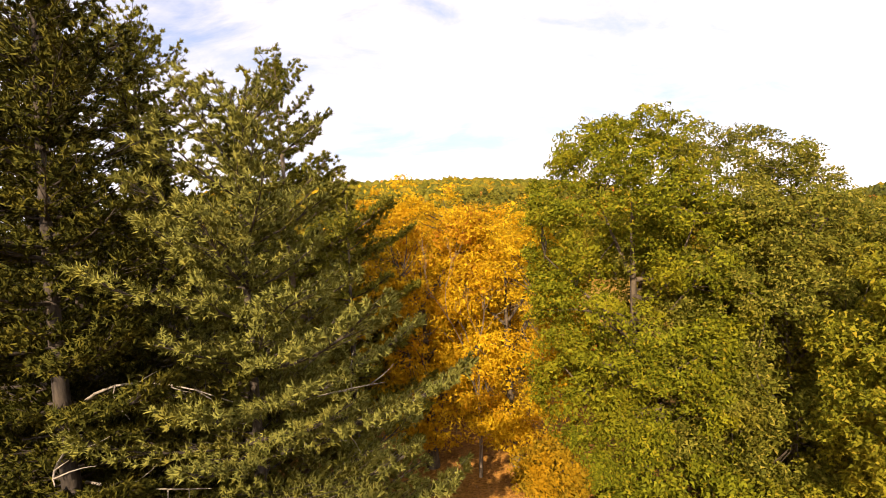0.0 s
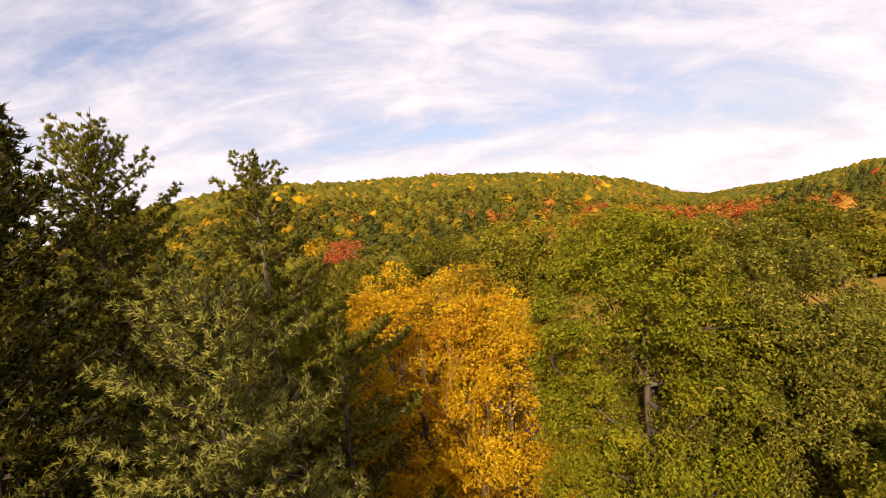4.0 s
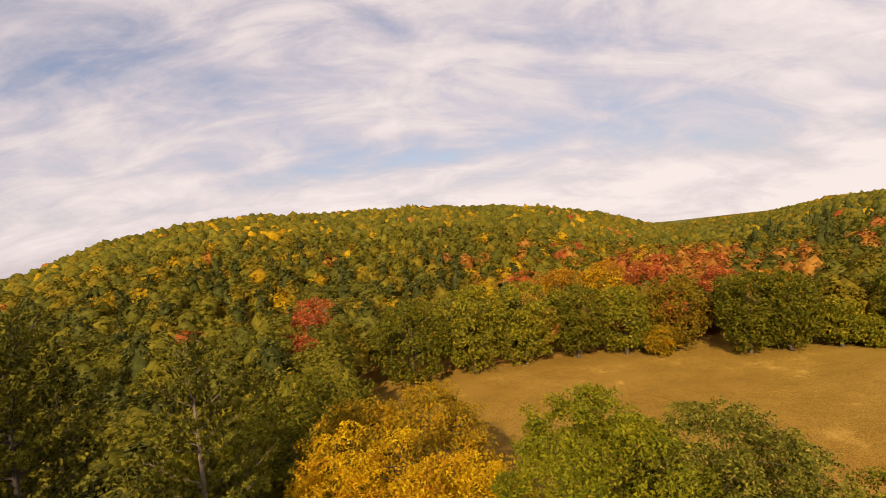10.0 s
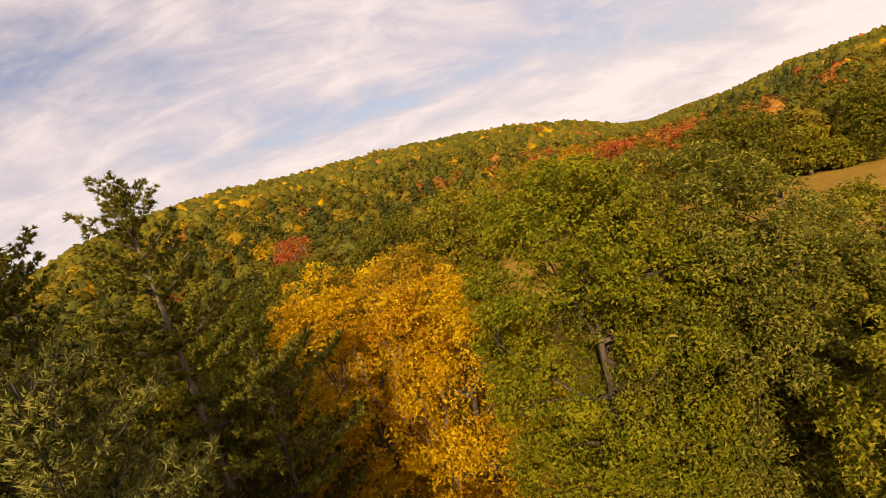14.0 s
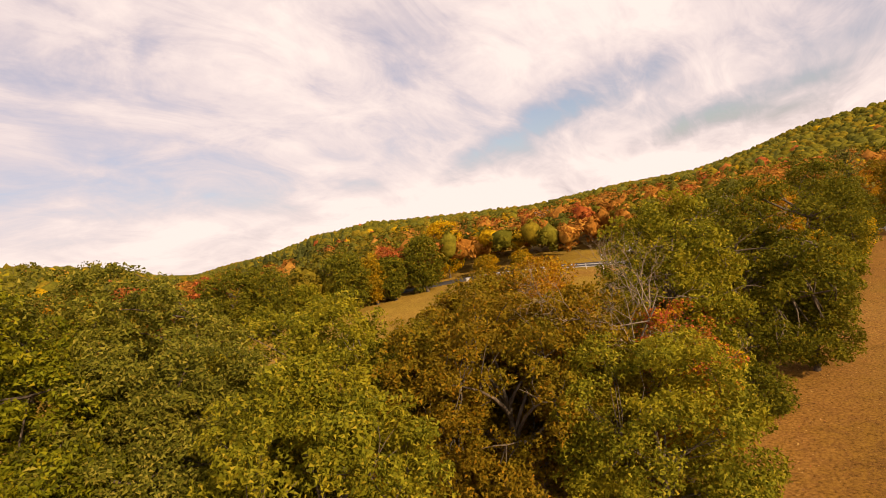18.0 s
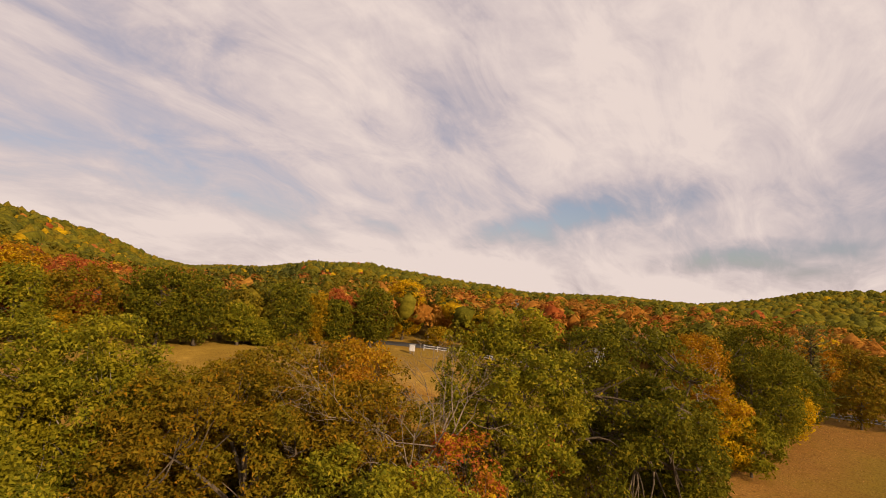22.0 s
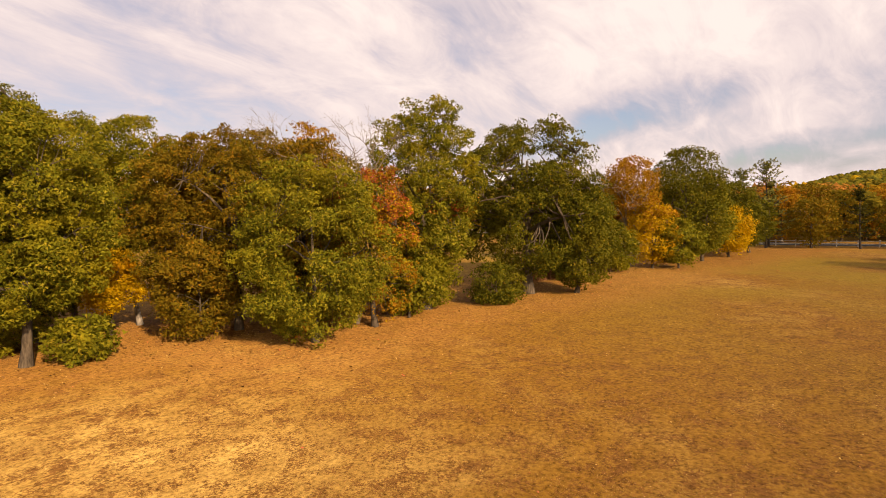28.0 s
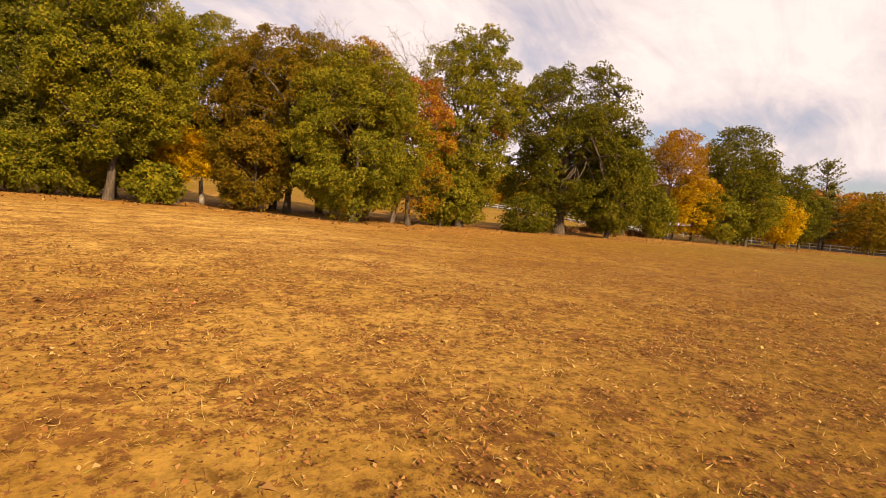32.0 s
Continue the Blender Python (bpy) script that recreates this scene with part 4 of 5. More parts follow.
# ---- the woods beyond the far field, and on the hills ----
def crowns(rng, px, py, H, R, fine, taper=0.0, inner=1.0):
    """Closed lumpy crowns of far trees."""
    bm = bmesh.new()
    bmesh.ops.create_icosphere(bm, subdivisions=2 if fine else 1, radius=1.0)
    bv = np.array([v.co[:] for v in bm.verts])
    bf = np.array([[v.index for v in f.verts] for f in bm.faces])
    bm.free()
    n = len(px)
    z0 = height(px, py)
    ph = rng.uniform(0, 6.28, (n, 6))
    d = bv[None]
    wob = 1 + 0.14 * np.sin(d[..., 0] * 4.5 + ph[:, 0:1]) * np.sin(d[..., 1] * 4.2 + ph[:, 1:2]) + 0.12 * np.sin(d[..., 2] * 5 + d[..., 0] * 3 + ph[:, 2:3]) \
        + 0.09 * np.sin(d[..., 1] * 9 + ph[:, 3:4]) * np.sin(d[..., 0] * 8 + ph[:, 4:5])
    c = np.stack([px, py, z0 + H * 0.60], 1)
    v = c[:, None] + d * wob[..., None] * inner * np.stack([R * 0.86, R * 0.86, H * 0.36], 1)[:, None] + rng.normal(size=(n, len(bv), 3)) * 0.22
    if taper:
        k = 1 - taper * (bv[:, 2] + 1) / 2
        v[..., :2] = c[:, None, :2] + (v[..., :2] - c[:, None, :2]) * k[None, :, None]
    f = bf[None] + (np.arange(n) * len(bv))[:, None, None]
    return v.reshape(-1, 3), f.reshape(-1, 3)


def tufts(rng, px, py, H, R, per, size, taper=0.0):
    """Loose leaf clumps that break the outline of far crowns."""
    n = len(px)
    z0 = height(px, py)
    # leaves gather in a dozen swellings on each crown
    i = np.repeat(np.arange(n), per)
    knobs = unit(rng.normal(size=(n, 13, 3)) + [0, 0, 0.35])
    own = knobs[i, rng.integers(0, 13, n * per)]
    d = unit(own + rng.normal(size=(n * per, 3)) * 0.24)
    bulge = 0.80 + 0.22 * np.exp(-((d - own) ** 2).sum(1) / 0.09) * rng.uniform(0.7, 1.05, n * per)
    c = np.stack([px, py, z0 + H * 0.60], 1)
    at = c[i] + d * bulge[:, None] * np.stack([R, R, H * 0.385], 1)[i]
    d = unit(d + 0.9 * (d - own))
    if taper:
        at[:, :2] = c[i][:, :2] + (at[:, :2] - c[i][:, :2]) * (1 - taper * (d[:, 2:] + 1) / 2)
    return blades(rng, at, d, size[i], 0.5, 0.35, 0.85, kite=True), d


def leafy(rng, px, py, H, R, clumps, per, size, taper=0.0):
    """Crowns of single leaves in overlapping clumps, for the nearer woods."""
    n = len(px)
    z0 = height(px, py)
    c = np.stack([px, py, z0 + H * 0.58], 1)
    d = unit(rng.normal(size=(n, clumps, 3)) + [0, 0, 0.45])
    ax = np.stack([R, R, H * 0.40], 1)
    hub = c[:, None] + d * ax[:, None] * rng.uniform(0.62, 0.92, (n, clumps))[..., None]
    if taper:
        hub[..., :2] = c[:, None, :2] + (hub[..., :2] - c[:, None, :2]) * (1 - taper * (d[..., 2:] + 1) / 2)
    hub, dirs = hub.reshape(-1, 3), d.reshape(-1, 3)
    rad = np.repeat(R * 0.27, clumps) * rng.uniform(0.7, 1.25, n * clumps)
    k = np.repeat(np.arange(n * clumps), per)
    e = unit(rng.normal(size=(len(k), 3)) + 0.5 * dirs[k] + [0, 0, 0.25])
    at = hub[k] + e * (rad[k] * rng.uniform(0.6, 1.05, len(k)))[:, None] * [1, 1, 0.75]
    v, f = blades(rng, at, unit(0.8 * e + 0.6 * dirs[k]), np.full(len(k), size), 0.35, 0.38, 0.8, 0.5)
    soft_n = unit(0.8 * e + 0.6 * dirs[k] + rng.normal(size=e.shape) * 0.30)
    q = v.reshape(-1, 3, 3)
    flip = (np.cross(q[:, 1] - q[:, 0], q[:, 2] - q[:, 0]) * soft_n).sum(1) < 0
    q[flip] = q[flip][:, ::-1]
    return v, f, np.repeat(soft_n, 3, 0)


def wood_material(name, lo, mid, hi):
    """Far foliage: one shade to each tree, mottled by its clumps of leaves."""
    m, nt, b = material(name, 0.9)
    geo = nt.nodes.new("ShaderNodeNewGeometry")
    c = ramp(nt, geo.outputs["Random Per Island"], [(0, lo), (0.5, mid), (1, hi)])
    mott = noise_of(nt, geo.outputs["Position"], 0.9, 4, 0.7)
    c = mix_colour(nt, 1.0, c, ramp(nt, mott, [(0.34, (0.62, 0.62, 0.62)), (0.66, (1.40, 1.40, 1.40))]), "MULTIPLY")
    nt.links.new(c, b.inputs["Base Color"])
    b.inputs["Specular IOR Level"].default_value = 0.03
    tr = nt.nodes.new("ShaderNodeBsdfTranslucent")
    nt.links.new(c, tr.inputs["Color"])
    mx = nt.nodes.new("ShaderNodeMixShader")
    mx.inputs[0].default_value = 0.25
    nt.links.new(b.outputs[0], mx.inputs[1])
    nt.links.new(tr.outputs[0], mx.inputs[2])
    nt.links.new(mx.outputs[0], nt.nodes["Material Output"].inputs[0])
    return m


WOODS = dict(
    green=(wood_material("wood_green", (0.111, 0.101, 0.011), (0.153, 0.133, 0.015), (0.207, 0.168, 0.018)), "green broad-leaved woods on the hillside"),
    dark=(wood_material("wood_dark_green", (0.090, 0.089, 0.013), (0.130, 0.121, 0.018), (0.173, 0.150, 0.022)), "dark green woods on the hillside"),
    pine=(wood_material("wood_pine", (0.054, 0.060, 0.014), (0.079, 0.083, 0.018), (0.119, 0.115, 0.025)), "dark pointed pines on the hillside"),
    olive=(wood_material("wood_olive", (0.157, 0.121, 0.012), (0.207, 0.150, 0.015), (0.270, 0.183, 0.017)), "olive brown autumn woods on the hillside"),
    gold=(wood_material("wood_gold", (0.32, 0.18, 0.010), (0.44, 0.26, 0.013), (0.54, 0.32, 0.016)), "golden yellow autumn trees on the hillside"),
    orange=(wood_material("wood_orange", (0.30, 0.115, 0.018), (0.42, 0.170, 0.030), (0.50, 0.240, 0.040)), "orange autumn trees on the hillside"),
    red=(wood_material("wood_red", (0.30, 0.065, 0.018), (0.40, 0.105, 0.025), (0.46, 0.16, 0.035)), "red autumn trees on the hillside"))


ROAD = [(88, 98), (97, 79), (103, 69), (107.5, 61), (112.5, 49), (116, 32), (118.5, 14), (121, -2), (124.5, -16), (134, -45), (146, -75)]


def road_side(x, y):
    """Positive beyond the road, negative on the meadow side."""
    return x - np.interp(-np.asarray(y, float), [-b for a, b in ROAD], [a for a, b in ROAD])


def open_land(x, y):
    far = (y < np.interp(x, [40, 48, 60, 80, 97], [97, 95, 90, 80, 72])) & (x > -7) & (road_side(x, y) < 13)
    left = (y < 41) & (x > -24) & (x < 60)
    near = (y < 26) & (x > -7) & (road_side(x, y) < 13)
    return far | near | left


HOUSES = [(190, 87, 9, 34), (131, 38, 7, 20)]      # place, clear width and depth


def hill_woods():
    rng = np.random.default_rng(5)
    step = 5.7
    gx, gy = np.meshgrid(np.arange(-420, 760, step), np.arange(-240, 960, step))
    x = (gx + rng.uniform(-3.3, 3.3, gx.shape)).ravel()
    y = (gy + rng.uniform(-3.3, 3.3, gy.shape)).ravel()
    r = np.hypot(x, y)
    b = np.degrees(np.arctan2(x, y))
    far = np.interp(b, RB, RD)
    keep = (b > -46) & (b < 106) & (r < far + np.where((b > 19) & (b < 44), 150, 22)) & (r > 45) & ~open_land(x, y)
    keep &= ~((r > 480) & (rng.uniform(size=len(r)) < 0.30))
    keep &= ~((x < -8) & (y < 24))
    # clearings in front of the two houses
    for hx, hy, wide, long in HOUSES:
        k = math.hypot(hx, hy)
        ahead = (x * hx + y * hy) / k - k
        aside = np.abs(x * hy - y * hx) / k
        keep &= ~((aside < wide) & (ahead < 8) & (ahead > -long))
    x, y, r, b = x[keep], y[keep], r[keep], b[keep]
    n = len(x)
    pick = rng.uniform(size=n)
    patch = np.array([noise.noise((a * 0.013, c * 0.013, 3.3)) for a, c in zip(x, y)])
    warm = np.exp(-((b - 26) / 12) ** 2) * np.exp(-((r - 170) / 62) ** 2)
    rust = np.exp(-((b - 70) / 17) ** 2) * np.exp(-((r - 200) / 75) ** 2)
    rust = rust + np.exp(-((b - 90) / 7) ** 2) * np.exp(-((r - 175) / 40) ** 2)
    u = rng.uniform(size=n)
    kind = np.where(pick + 0.5 * patch < 0.42, "green", np.where(pick + 0.5 * patch < 0.72, "dark", "olive"))
    kind = np.where(u < (0.05 + 0.13 * np.clip(patch * 2.2, 0, 1)) * np.where((b > 55) & (r > 260), 0.12, 0.55 + 0.9 * np.exp(-((b - 6) / 15) ** 2)) * np.where(r > 0.87 * np.interp(b, RB, RD), 0.45, 1.0), "gold", kind)
    kind = np.where(u > 0.988 - 0.90 * warm - 0.80 * rust, "orange", kind)
    kind = np.where(u > 0.996 - 0.28 * warm - 0.06 * rust, "red", kind)
    conifer = (rng.uniform(size=n) < 0.22 * np.exp(-((r - 150) / 75) ** 2) * (b < 12)) | (rng.uniform(size=n) < 0.3 * (b > 33) * (b < 44) * (r > 180) * (r < 420))
    kind = np.where(conifer, "pine", kind)
    plain_wood = (x < 0) & (y < 95)
    kind = np.where(plain_wood & (np.isin(kind, ["gold", "orange", "red"])), "dark", kind)
    H = rng.uniform(9.0, 14.0, n)
    R = rng.uniform(3.2, 5.3, n)
    R = np.where(kind == "pine", R * 0.8, R)
    H = np.where(kind == "pine", H * 1.15, H)
    for k, (m, label) in WOODS.items():
        cone = 0.6 if k == "pine" else 0.0
        for lo, hi, clumps, per, size in ((0, 115, 26, 22, 0.52), (115, 200, 18, 14, 0.76), (200, 300, 12, 8, 1.05)):
            s = (kind == k) & (r >= lo) & (r < hi)
            if s.any():
                v, f, soft_n = leafy(rng, x[s], y[s], H[s], R[s], clumps, per, size, cone)
                tagged(mesh_object("hill_woods", v, f, m, normals=soft_n), label, "woods", kind="stuff")
                v, f = crowns(rng, x[s], y[s], H[s], R[s], False, cone, 0.78)
                tagged(mesh_object("inner_leaves", v, f, m, None, True), "inner leaves of the " + label, "woods", kind="stuff")
        s = (kind == k) & (r >= 300)
        if s.any():
            v, f = crowns(rng, x[s], y[s], H[s], R[s], True, cone)
            tagged(mesh_object("hill_woods", v, f, m, None, True), label, "woods", kind="stuff")
            (v, f), d = tufts(rng, x[s], y[s], H[s], R[s], 12, 1.25 * rng.uniform(0.85, 1.15, s.sum()), cone)
            q = v.reshape(-1, 4, 3)
            flip = (np.cross(q[:, 1] - q[:, 0], q[:, 2] - q[:, 0]) * d).sum(1) < 0
            q[flip] = q[flip][:, ::-1]
            tagged(mesh_object("outer_leaves", v, f, m, normals=np.repeat(unit(d + rng.normal(size=d.shape) * 0.45), 4, 0)), "loose outer leaves of the " + label, "woods", kind="stuff")


hill_woods()


def far_row():
    g = "trees along the far field"
    rows = [(1, 95, 14, 6.4, OAK_DARK), (12, 97.5, 15.5, 6.5, OAK_GREEN), (22, 99, 15, 6.5, OAK_GREEN), (31.5, 98.5, 13.5, 5.6, OAK_DARK), (40, 96.5, 12.5, 4.6, OAK_GREEN),
            (48.5, 95, 13, 5.2, OAK_BROWN), (57.5, 87.5, 14, 4.5, OAK_DARK), (63.5, 86, 13.5, 4.3, OAK_DARK), (71, 84.5, 8, 2.8, OAK_GREEN), (79, 80.5, 12.5, 4.3, OAK_DARK),
            (85.5, 79.5, 10.5, 2.4, OLIVE_GOLD), (88.5, 77, 9.5, 2.3, OAK_DARK), (95.5, 73.5, 12, 3.6, OAK_DARK), (45, 93, 5, 2.2, OLIVE_GOLD), (75, 82, 4.5, 2.4, OAK_GREEN)]
    for i, (x, y, H, R, m) in enumerate(rows):
        broadleaf("oak_tree", x, y, H, R, 0.7, m, 60 + i, 7000, 0.52, lump=1.1, limbs=6, twigs=24, trunk_r=0.32, label="broad green oak along the far field edge", group=g)
    broadleaf("maple_tree", 91.5, 80, 11.5, 3.0, 0.8, MAPLE_RED, 77, 5000, 0.42, lump=0.9, limbs=6, twigs=20, label="deep red maple at the field corner", group=g)
    broadleaf("maple_tree", 112, 79, 14.5, 4.6, 0.8, MAPLE_GOLD, 78, 8000, 0.45, lump=0.95, limbs=6, twigs=20, label="golden orange maple beyond the road", group=g, extra=[(MAPLE_ORANGE, 0.35, 0.45)])
    broadleaf("shrub", 111, 67, 4.5, 2.6, 0.3, OLIVE_GOLD, 79, 3500, 0.4, label="yellow-green shrub growing by the road", group=g)
    broadleaf("shrub", 115, 60, 4.4, 2.4, 0.3, OLIVE_GOLD, 80, 3500, 0.4, label="yellow-green shrub growing by the road", group=g)
    broadleaf("maple_tree", 66, 108, 13, 4.4, 0.8, MAPLE_RED, 81, 5000, 0.5, lump=1.1, thin=0.2, label="red maple behind the far row", group=g)
    broadleaf("maple_tree", 72, 101, 11.5, 3.6, 0.8, MAPLE_ORANGE, 82, 5000, 0.5, lump=1.1, thin=0.2, label="orange maple in a gap of the far row", group=g)
    broadleaf("maple_tree", 55, 120, 14.5, 5.0, 0.8, MAPLE_RED, 83, 7000, 0.5, lump=1.1, label="red maple behind the far row", group=g)
    broadleaf("maple_tree", 45, 118, 15.5, 5.4, 0.8, MAPLE_ORANGE, 84, 7000, 0.5, lump=1.1, label="orange maple behind the far row", group=g, extra=[(MAPLE_GOLD, 0.3, 0.5)])
    broadleaf("maple_tree", 36, 120, 15, 5.2, 0.8, MAPLE_ORANGE, 85, 7000, 0.5, lump=1.1, label="orange maple behind the far row", group=g, extra=[(MAPLE_GOLD, 0.5, 0.5)])
    broadleaf("maple_tree", -18, 113, 15, 4.6, 3, MAPLE_RED, 75, 3600, 0.5, lump=1.1, thin=0.35, bark_mat=BARK_PALE, limbs=9, twigs=60, label="pinkish red maple with pale bare limbs", group=g)
    broadleaf("maple_tree", -19, 95, 10.5, 4.4, 1, MAPLE_RED, 76, 6000, 0.5, lump=1.1, squash=0.8, label="spreading deep red maple below the hill", group=g)


far_row()


# ---- road, fence and what stands by it ----
ASPHALT = plain("asphalt", (0.060, 0.058, 0.056), 0.9, 0.25, 1.2)
WHITE_PAINT = plain("white_paint", (0.62, 0.60, 0.56), 0.6, 0.10, 4.0)
GREY_PAINT = plain("grey_paint", (0.30, 0.30, 0.30), 0.6, 0.2, 3.0)
ROOF = plain("grey_shingles", (0.12, 0.115, 0.11), 0.9, 0.3, 2.0)
DARK_GLASS = plain("dark_glass", (0.02, 0.024, 0.03), 0.08, 0.1, 1.0)
RUBBER = plain("rubber", (0.02, 0.02, 0.02), 0.9, 0.2, 5.0)
CAR_PAINT = plain("silver_car_paint", (0.45, 0.46, 0.48), 0.3, 0.05, 2.0, 0.6)


def box(bm, cx, cy, cz, sx, sy, sz, turn=0.0, bevel=0.0):
    m = Matrix.Translation((cx, cy, cz)) @ Matrix.Rotation(turn, 4, "Z") @ Matrix.Diagonal((sx, sy, sz, 1))
    got = bmesh.ops.create_cube(bm, size=1.0, matrix=m)
    if bevel:
        edges = {e for v in got["verts"] for e in v.link_edges}
        bmesh.ops.bevel(bm, geom=list(edges), offset=bevel, segments=2, affect="EDGES", profile=0.5)
    return bm


def along_road(step, offset):
    """Places at even steps along the road, offset to its meadow side, with the heading there."""
    pts = np.array(ROAD, float)
    seg = np.linalg.norm(np.diff(pts, axis=0), axis=1)
    run = np.concatenate([[0], np.cumsum(seg)])
    got = []
    for d in np.arange(0, run[-1], step):
        x, y = np.interp(d, run, pts[:, 0]), np.interp(d, run, pts[:, 1])
        x2, y2 = np.interp(d + 0.5, run, pts[:, 0]), np.interp(d + 0.5, run, pts[:, 1])
        h = math.atan2(y2 - y, x2 - x)
        got.append((x + math.sin(h) * offset, y - math.cos(h) * offset, h))
    return got


def make_road():
    rows = along_road(3.0, 0.0)
    v, f = [], []
    for x, y, h in rows:
        for k in (1.6, 2.2, 7.6, 8.2):
            px, py = x - math.sin(h) * k, y + math.cos(h) * k
            z = float(height(x - math.sin(h) * 4.9, y + math.cos(h) * 4.9))
            v.append((px, py, z + (0.14 if 2 < k < 8 else -0.5)))
    for i in range(len(rows) - 1):
        for k in range(3):
            a = i * 4 + k
            f.append((a, a + 1, a + 5, a + 4))
    tagged(mesh_object("road", np.array(v), np.array(f), ASPHALT), "grey asphalt country road past the meadow", "road", kind="structure")


make_road()


def make_fence():
    rows = [q for q in along_road(3.0, 0.2) if q[1] < 68]
    e = new("fence")
    tagged(e, "long white two-rail fence along the road", "fence")
    bm = bmesh.new()
    box(bm, 0, 0, 0.45, 0.14, 0.14, 1.5, 0, 0.015)
    post = bpy.data.meshes.new("post")
    bm.to_mesh(post)
    bm.free()
    post.materials.append(WHITE_PAINT)
    spots = []
    for x, y, h in rows:
        z = float(height(x, y))
        o = new("post", post)
        o.location = (x, y, z)
        o.rotation_euler = (0, 0, h)
        o.parent = e
        spots.append(Vector((x, y, z)))
    for a, b in zip(spots, spots[1:]):
        for up in (0.5, 1.0):
            bm = bmesh.new()
            d = b - a
            box(bm, 0, 0, 0, d.length + 0.05, 0.05, 0.12, 0, 0.01)
            bmesh.ops.transform(bm, matrix=Matrix.Translation((a + b) / 2 + Vector((0, 0, up))) @ d.to_track_quat("X", "Z").to_matrix().to_4x4(), verts=bm.verts)
            part("rail", bm, WHITE_PAINT, e)


make_fence()


def make_notice():
    x, y = 98.0, 64.0
    e = thing("notice_box", x, y, turn=radians(-60), label="white upright box on posts at the field corner", category="sign")
    bm = bmesh.new()
    box(bm, 0, 0, 1.25, 1.1, 0.5, 1.3, 0, 0.04)
    part("body", bm, WHITE_PAINT, e)
    bm = bmesh.new()
    box(bm, 0, 0, 1.96, 1.25, 0.66, 0.10, 0, 0.02)
    part("lid", bm, GREY_PAINT, e)
    for sx in (-0.42, 0.42):
        bm = bmesh.new()
        box(bm, sx, 0, 0.25, 0.10, 0.10, 0.9)
        part("leg", bm, GREY_PAINT, e)


make_notice()


def make_pole():
    e = thing("lamp_post", 107.0, 38.0, label="pale post with a small arm by the road", category="post")
    v, f = tubes([(np.array([(0, 0, -0.2), (0, 0, 1.8), (0, 0, 3.8)]), [0.12, 0.11, 0.10])], 10)
    mesh_object("pole", v, f, WHITE_PAINT, e, True)
    bm = bmesh.new()
    box(bm, 0.12, 0, 3.85, 0.75, 0.16, 0.14, 0, 0.03)
    part("arm", bm, WHITE_PAINT, e)


make_pole()


def make_house(x, y, turn, w, d, h, label):
    e = thing("house", x, y, turn=turn, label=label, category="house")
    bm = bmesh.new()
    box(bm, 0, 0, h / 2, w, d, h)
    # gable ends
    for s in (-1, 1):
        a = [bm.verts.new(p) for p in ((s * w / 2, -d / 2, h), (s * w / 2, d / 2, h), (s * w / 2, 0, h + d * 0.42))]
        bm.faces.new(a if s > 0 else a[::-1])
    part("wall", bm, WHITE_PAINT, e)
    for s in (-1, 1):
        bm = bmesh.new()
        box(bm, 0, 0, 0, w + 0.7, math.hypot(d / 2, d * 0.42) + 0.4, 0.16)
        bmesh.ops.transform(bm, matrix=Matrix.Translation((0, s * d / 4, h + d * 0.21 + 0.06)) @ Matrix.Rotation(-s * math.atan2(0.42, 0.5), 4, "X"), verts=bm.verts)
        part("roof", bm, ROOF, e)
    for i in range(3):
        for lev in range(2):
            bm = bmesh.new()
            box(bm, (i - 1) * w * 0.3, -d / 2 - 0.02, 1.6 + lev * 2.7, 0.9, 0.08, 1.4, 0, 0.01)
            win = part("window", bm, WHITE_PAINT, e)
            bm = bmesh.new()
            box(bm, (i - 1) * w * 0.3, -d / 2 - 0.065, 1.6 + lev * 2.7, 0.72, 0.03, 1.2)
            part("pane", bm, DARK_GLASS, win)


make_house(190, 87, radians(-65), 9, 7, 7.5, "white gabled house among trees on the hillside")
make_house(131, 38, radians(15), 5, 4.2, 2.9, "white gabled house half hidden by trees")


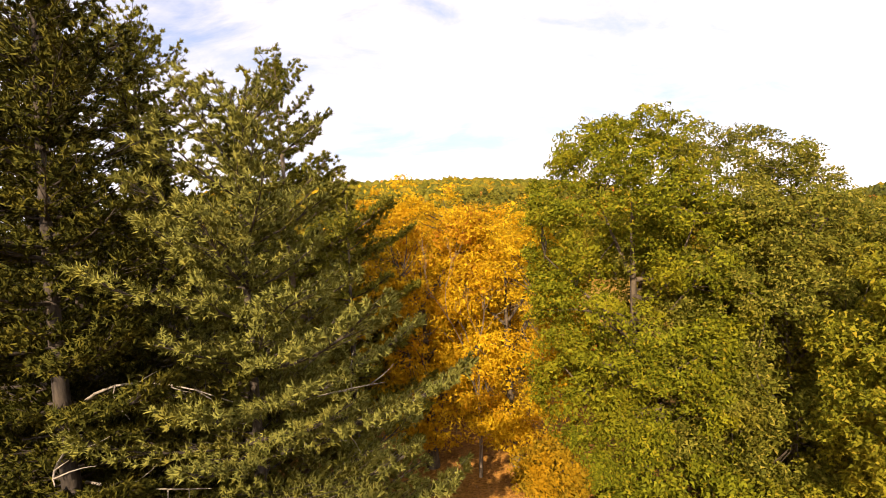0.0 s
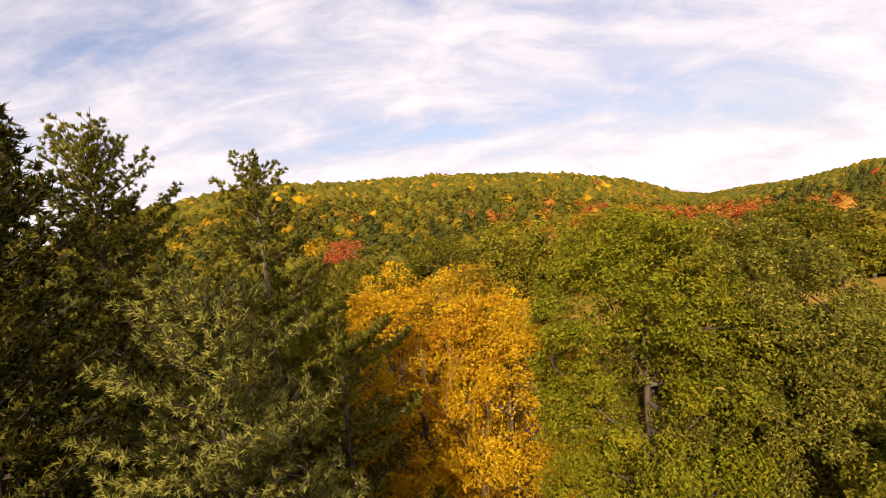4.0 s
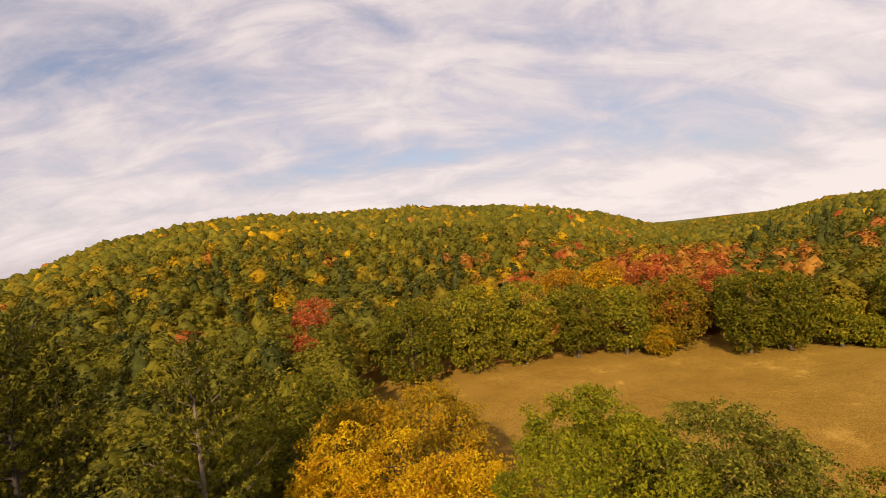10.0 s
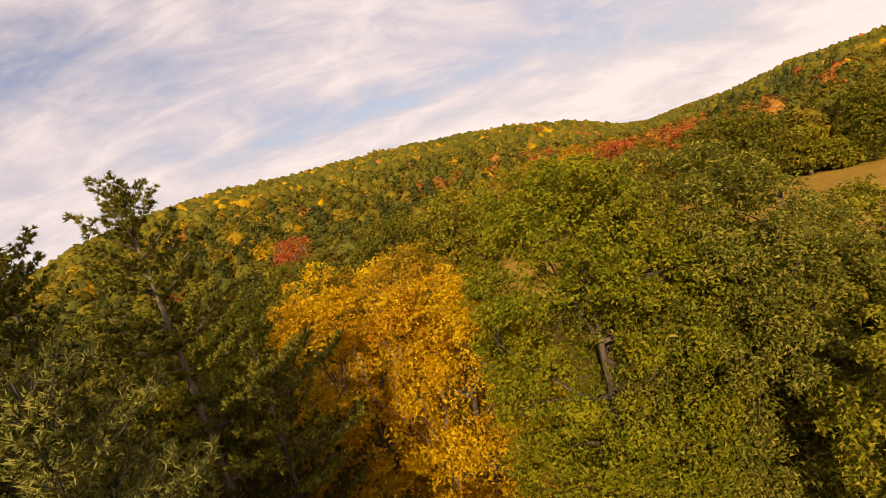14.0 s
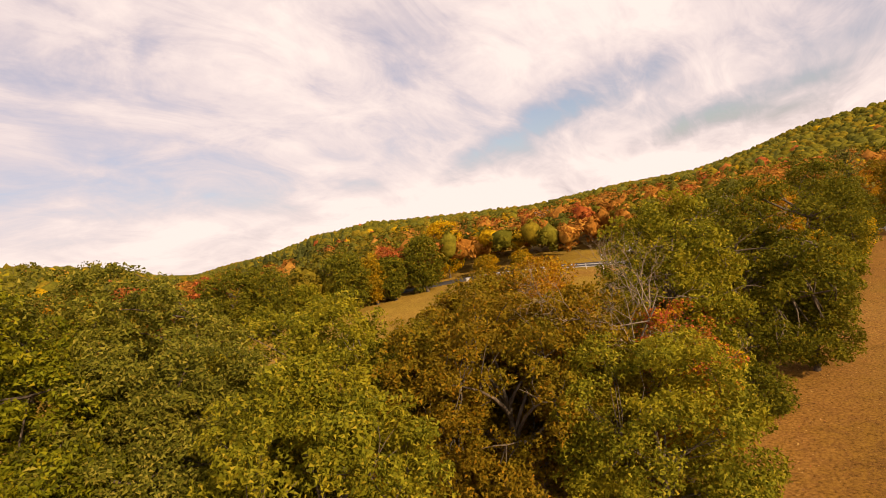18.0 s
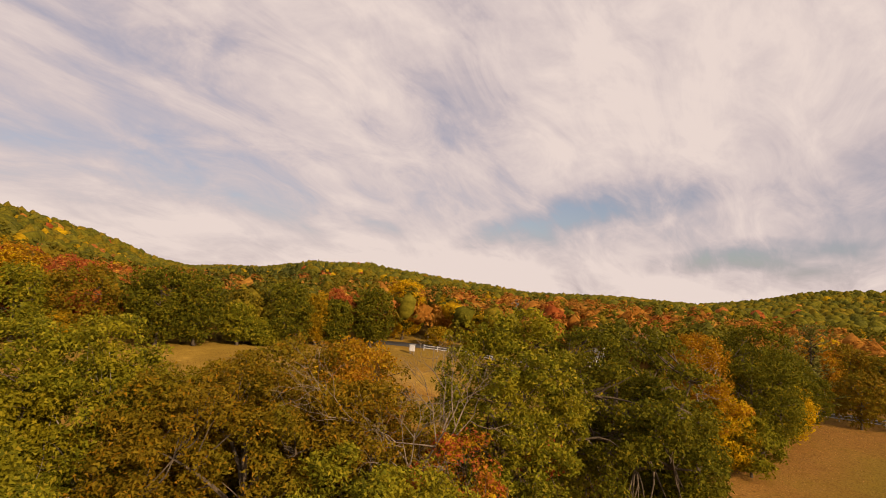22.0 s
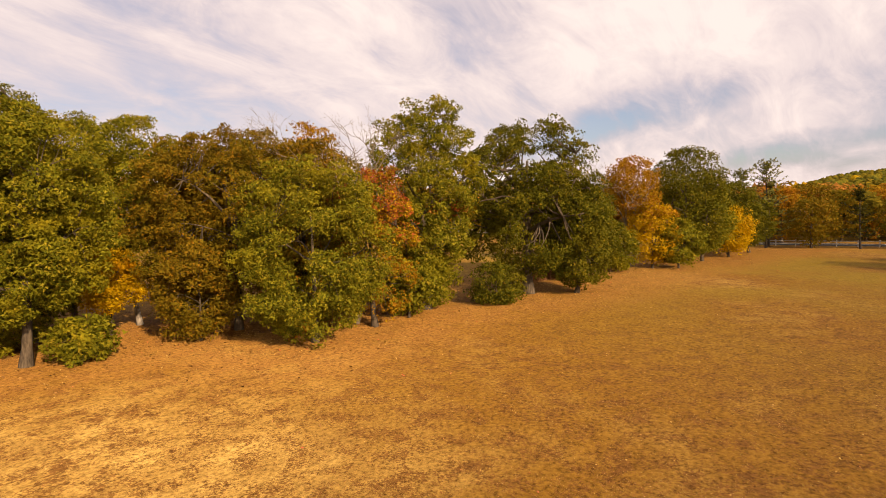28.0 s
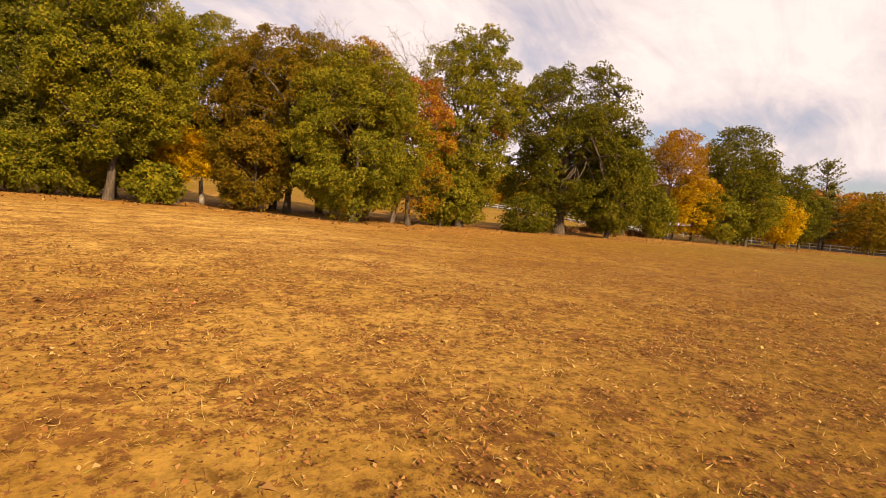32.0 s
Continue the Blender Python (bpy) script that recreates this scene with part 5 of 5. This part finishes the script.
def make_car(x, y, turn, label):
    e = thing("car", x, y, float(height(x, y)) + 0.14, turn, label=label, category="car")
    side = [(-2.1, 0.35), (-2.15, 0.75), (-1.95, 0.95), (-1.35, 1.02), (-0.75, 1.42), (0.75, 1.45), (1.35, 1.0), (2.0, 0.9), (2.15, 0.65), (2.1, 0.35)]
    bm = bmesh.new()
    loops = []
    for yy, k in ((-0.84, 0.93), (-0.78, 1.0), (0.78, 1.0), (0.84, 0.93)):
        loops.append([bm.verts.new((px * (1 if abs(yy) < 0.8 else 0.985), yy, pz * k + (1 - k) * 0.4)) for px, pz in side])
    for a, b in zip(loops, loops[1:]):
        for i in range(len(side)):
            j = (i + 1) % len(side)
            bm.faces.new((a[i], a[j], b[j], b[i]))
    bm.faces.new(loops[0][::-1])
    bm.faces.new(loops[-1])
    bmesh.ops.recalc_face_normals(bm, faces=bm.faces)
    part("body", bm, CAR_PAINT, e)
    for s in (-1, 1):
        bm = bmesh.new()
        box(bm, 0, s * 0.85, 1.18, 1.5, 0.04, 0.34, 0, 0.01)
        part("window", bm, DARK_GLASS, e)
        for px in (-1.3, 1.3):
            bm = bmesh.new()
            bmesh.ops.create_cone(bm, segments=18, radius1=0.33, radius2=0.33, depth=0.22, cap_ends=True, matrix=Matrix.Translation((px, s * 0.8, 0.33)) @ Matrix.Rotation(math.pi / 2, 4, "X"))
            wheel = part("wheel", bm, RUBBER, e)
            bm = bmesh.new()
            bmesh.ops.create_cone(bm, segments=14, radius1=0.20, radius2=0.18, depth=0.24, cap_ends=True, matrix=Matrix.Translation((px, s * 0.8, 0.33)) @ Matrix.Rotation(math.pi / 2, 4, "X"))
            part("rim", bm, GREY_PAINT, wheel)


make_car(112.2, 31.0, radians(100), "silver car parked by the road")


# ---- turf, fallen leaves and twigs ----
def litter_colours(name, stops):
    m, nt, b = material(name, 0.9)
    nt.links.new(ramp(nt, island(nt), stops), b.inputs["Base Color"])
    return m


FALLEN = litter_colours("fallen_leaves", [(0, (0.16, 0.075, 0.025)), (0.4, (0.30, 0.14, 0.040)), (0.7, (0.45, 0.23, 0.055)), (0.92, (0.58, 0.36, 0.10)), (1, (0.50, 0.09, 0.04))])
CRUMBS = litter_colours("leaf_crumbs", [(0, (0.19, 0.066, 0.018)), (0.55, (0.30, 0.115, 0.028)), (0.88, (0.42, 0.20, 0.055)), (1, (0.56, 0.36, 0.13))])
STRAW = litter_colours("dry_grass", [(0, (0.22, 0.090, 0.022)), (0.45, (0.32, 0.150, 0.036)), (0.7, (0.46, 0.28, 0.070)), (0.96, (0.56, 0.38, 0.12)), (1, (0.20, 0.19, 0.04))])


def flat_leaves(name, px, py, size, rng, label, mat=FALLEN):
    z = height(px, py) + 0.012 + 0.15 * size
    at = np.stack([px, py, z], 1)
    n = len(px)
    nrm = unit(rng.normal(size=(n, 3)) * 0.35 + [0, 0, 1.0])
    t = unit(np.cross(nrm, rng.normal(size=(n, 3))))
    q = np.cross(nrm, t)
    L = (size * rng.uniform(0.8, 1.2, n))[:, None] * 0.5
    curl = nrm * L * rng.uniform(0.1, 0.5, n)[:, None]
    v = np.stack([at - t * L, at - t * L * 0.2 + q * L * 0.62 + curl, at + t * L * 0.9, at - t * L * 0.1 - q * L * 0.55 + curl], 1).reshape(-1, 3)
    f = np.arange(n * 4).reshape(-1, 4)
    tagged(mesh_object(name, v, f, mat), label, "leaves", kind="stuff")


def scatter_leaves():
    rng = np.random.default_rng(77)
    # under the row of trees
    n = 60000
    x, y = rng.uniform(-16, 116, n), rng.uniform(-16, 42, n)
    d = row_distance(x, y)
    k = rng.uniform(size=n) < np.exp(-(d / 6.5) ** 2)
    flat_leaves("fallen_leaves", x[k], y[k], rng.uniform(0.09, 0.18, k.sum()), rng, "orange brown fallen leaves under the trees")
    # thin over the meadow
    n = 7000
    x, y = rng.uniform(4, 75, n), rng.uniform(-34, 20, n)
    flat_leaves("scattered_leaves", x, y, rng.uniform(0.05, 0.10, n), rng, "pale fallen leaves scattered over the turf")
    n = 46000
    nest = rng.integers(0, 1500, n)
    r, a = 1.0 + 17 * rng.uniform(0, 1, 1500) ** 0.6, radians(46) + rng.uniform(-0.95, 0.95, 1500)
    wide = np.where(rng.uniform(size=n) < 0.65, 0.22, 0.8)
    px, py = (8.3 + r * np.sin(a))[nest] + rng.normal(size=n) * wide, (-20.8 + r * np.cos(a))[nest] + rng.normal(size=n) * wide
    flat_leaves("leaf_crumbs", px, py, rng.uniform(0.018, 0.048, n), rng, "small brown leaf crumbs in the turf", CRUMBS)


scatter_leaves()


def turf():
    """Short dry blades in loose tufts where the flight ends low over the meadow."""
    rng = np.random.default_rng(78)
    n = 4500
    r, a = 1.2 + 24 * rng.uniform(0, 1, n) ** 0.75, radians(46) + rng.uniform(-1.0, 1.0, n)
    cx, cy = 8.3 + r * np.sin(a), -21.0 + r * np.cos(a)
    per = 20
    i = np.repeat(np.arange(n), per)
    spread = rng.uniform(0.06, 0.22, n)[i]
    px, py = cx[i] + rng.normal(size=len(i)) * spread, cy[i] + rng.normal(size=len(i)) * spread
    base = np.stack([px, py, height(px, py) - 0.005], 1)
    lean = unit(rng.normal(size=(len(i), 3)) * [1, 1, 0] * 1.0 + [0.25, 0.1, 0.55])
    L = rng.uniform(0.03, 0.085, len(i))[:, None]
    s = unit(np.cross(lean, rng.normal(size=(len(i), 3)))) * rng.uniform(0.003, 0.007, len(i))[:, None]
    v = np.stack([base - s, base + s, base + lean * L], 1).reshape(-1, 3)
    tagged(mesh_object("turf", v, np.arange(len(i) * 3).reshape(-1, 3), STRAW), "short dry tan grass in loose tufts", "grass", kind="stuff")


turf()


def dry_brush():
    """Reddish dead weeds that stand along the edge of the mown grass, beyond the spreading oak."""
    rng = np.random.default_rng(79)
    n = 9000
    a = rng.uniform(0, 1, n)
    px = 55.5 + 19 * a + rng.normal(size=n) * 0.4
    py = 11.0 - 2.2 * a + rng.normal(size=n) * 0.75 + 0.5 * np.sin(a * 23)
    base = np.stack([px, py, height(px, py) - 0.02], 1)
    lean = unit(rng.normal(size=(n, 3)) * [0.35, 0.35, 0] + [0, 0, 1.0])
    tall = (rng.uniform(0.4, 1.0, n) * (0.75 + 0.45 * np.sin(a * 17 + 1)))[:, None]
    side = unit(np.cross(lean, rng.normal(size=(n, 3)))) * rng.uniform(0.012, 0.03, n)[:, None]
    v = np.stack([base - side * 0.5, base + side * 0.5, base + lean * tall * 0.7 + side * 1.6, base + lean * tall], 1).reshape(-1, 3)
    mat = litter_colours("dead_weeds", [(0, (0.14, 0.058, 0.022)), (0.5, (0.25, 0.105, 0.036)), (1, (0.38, 0.20, 0.075))])
    tagged(mesh_object("dry_brush", v, np.arange(n * 4).reshape(-1, 4), mat), "reddish brown dead weeds along the meadow edge", "weeds", kind="stuff")


dry_brush()
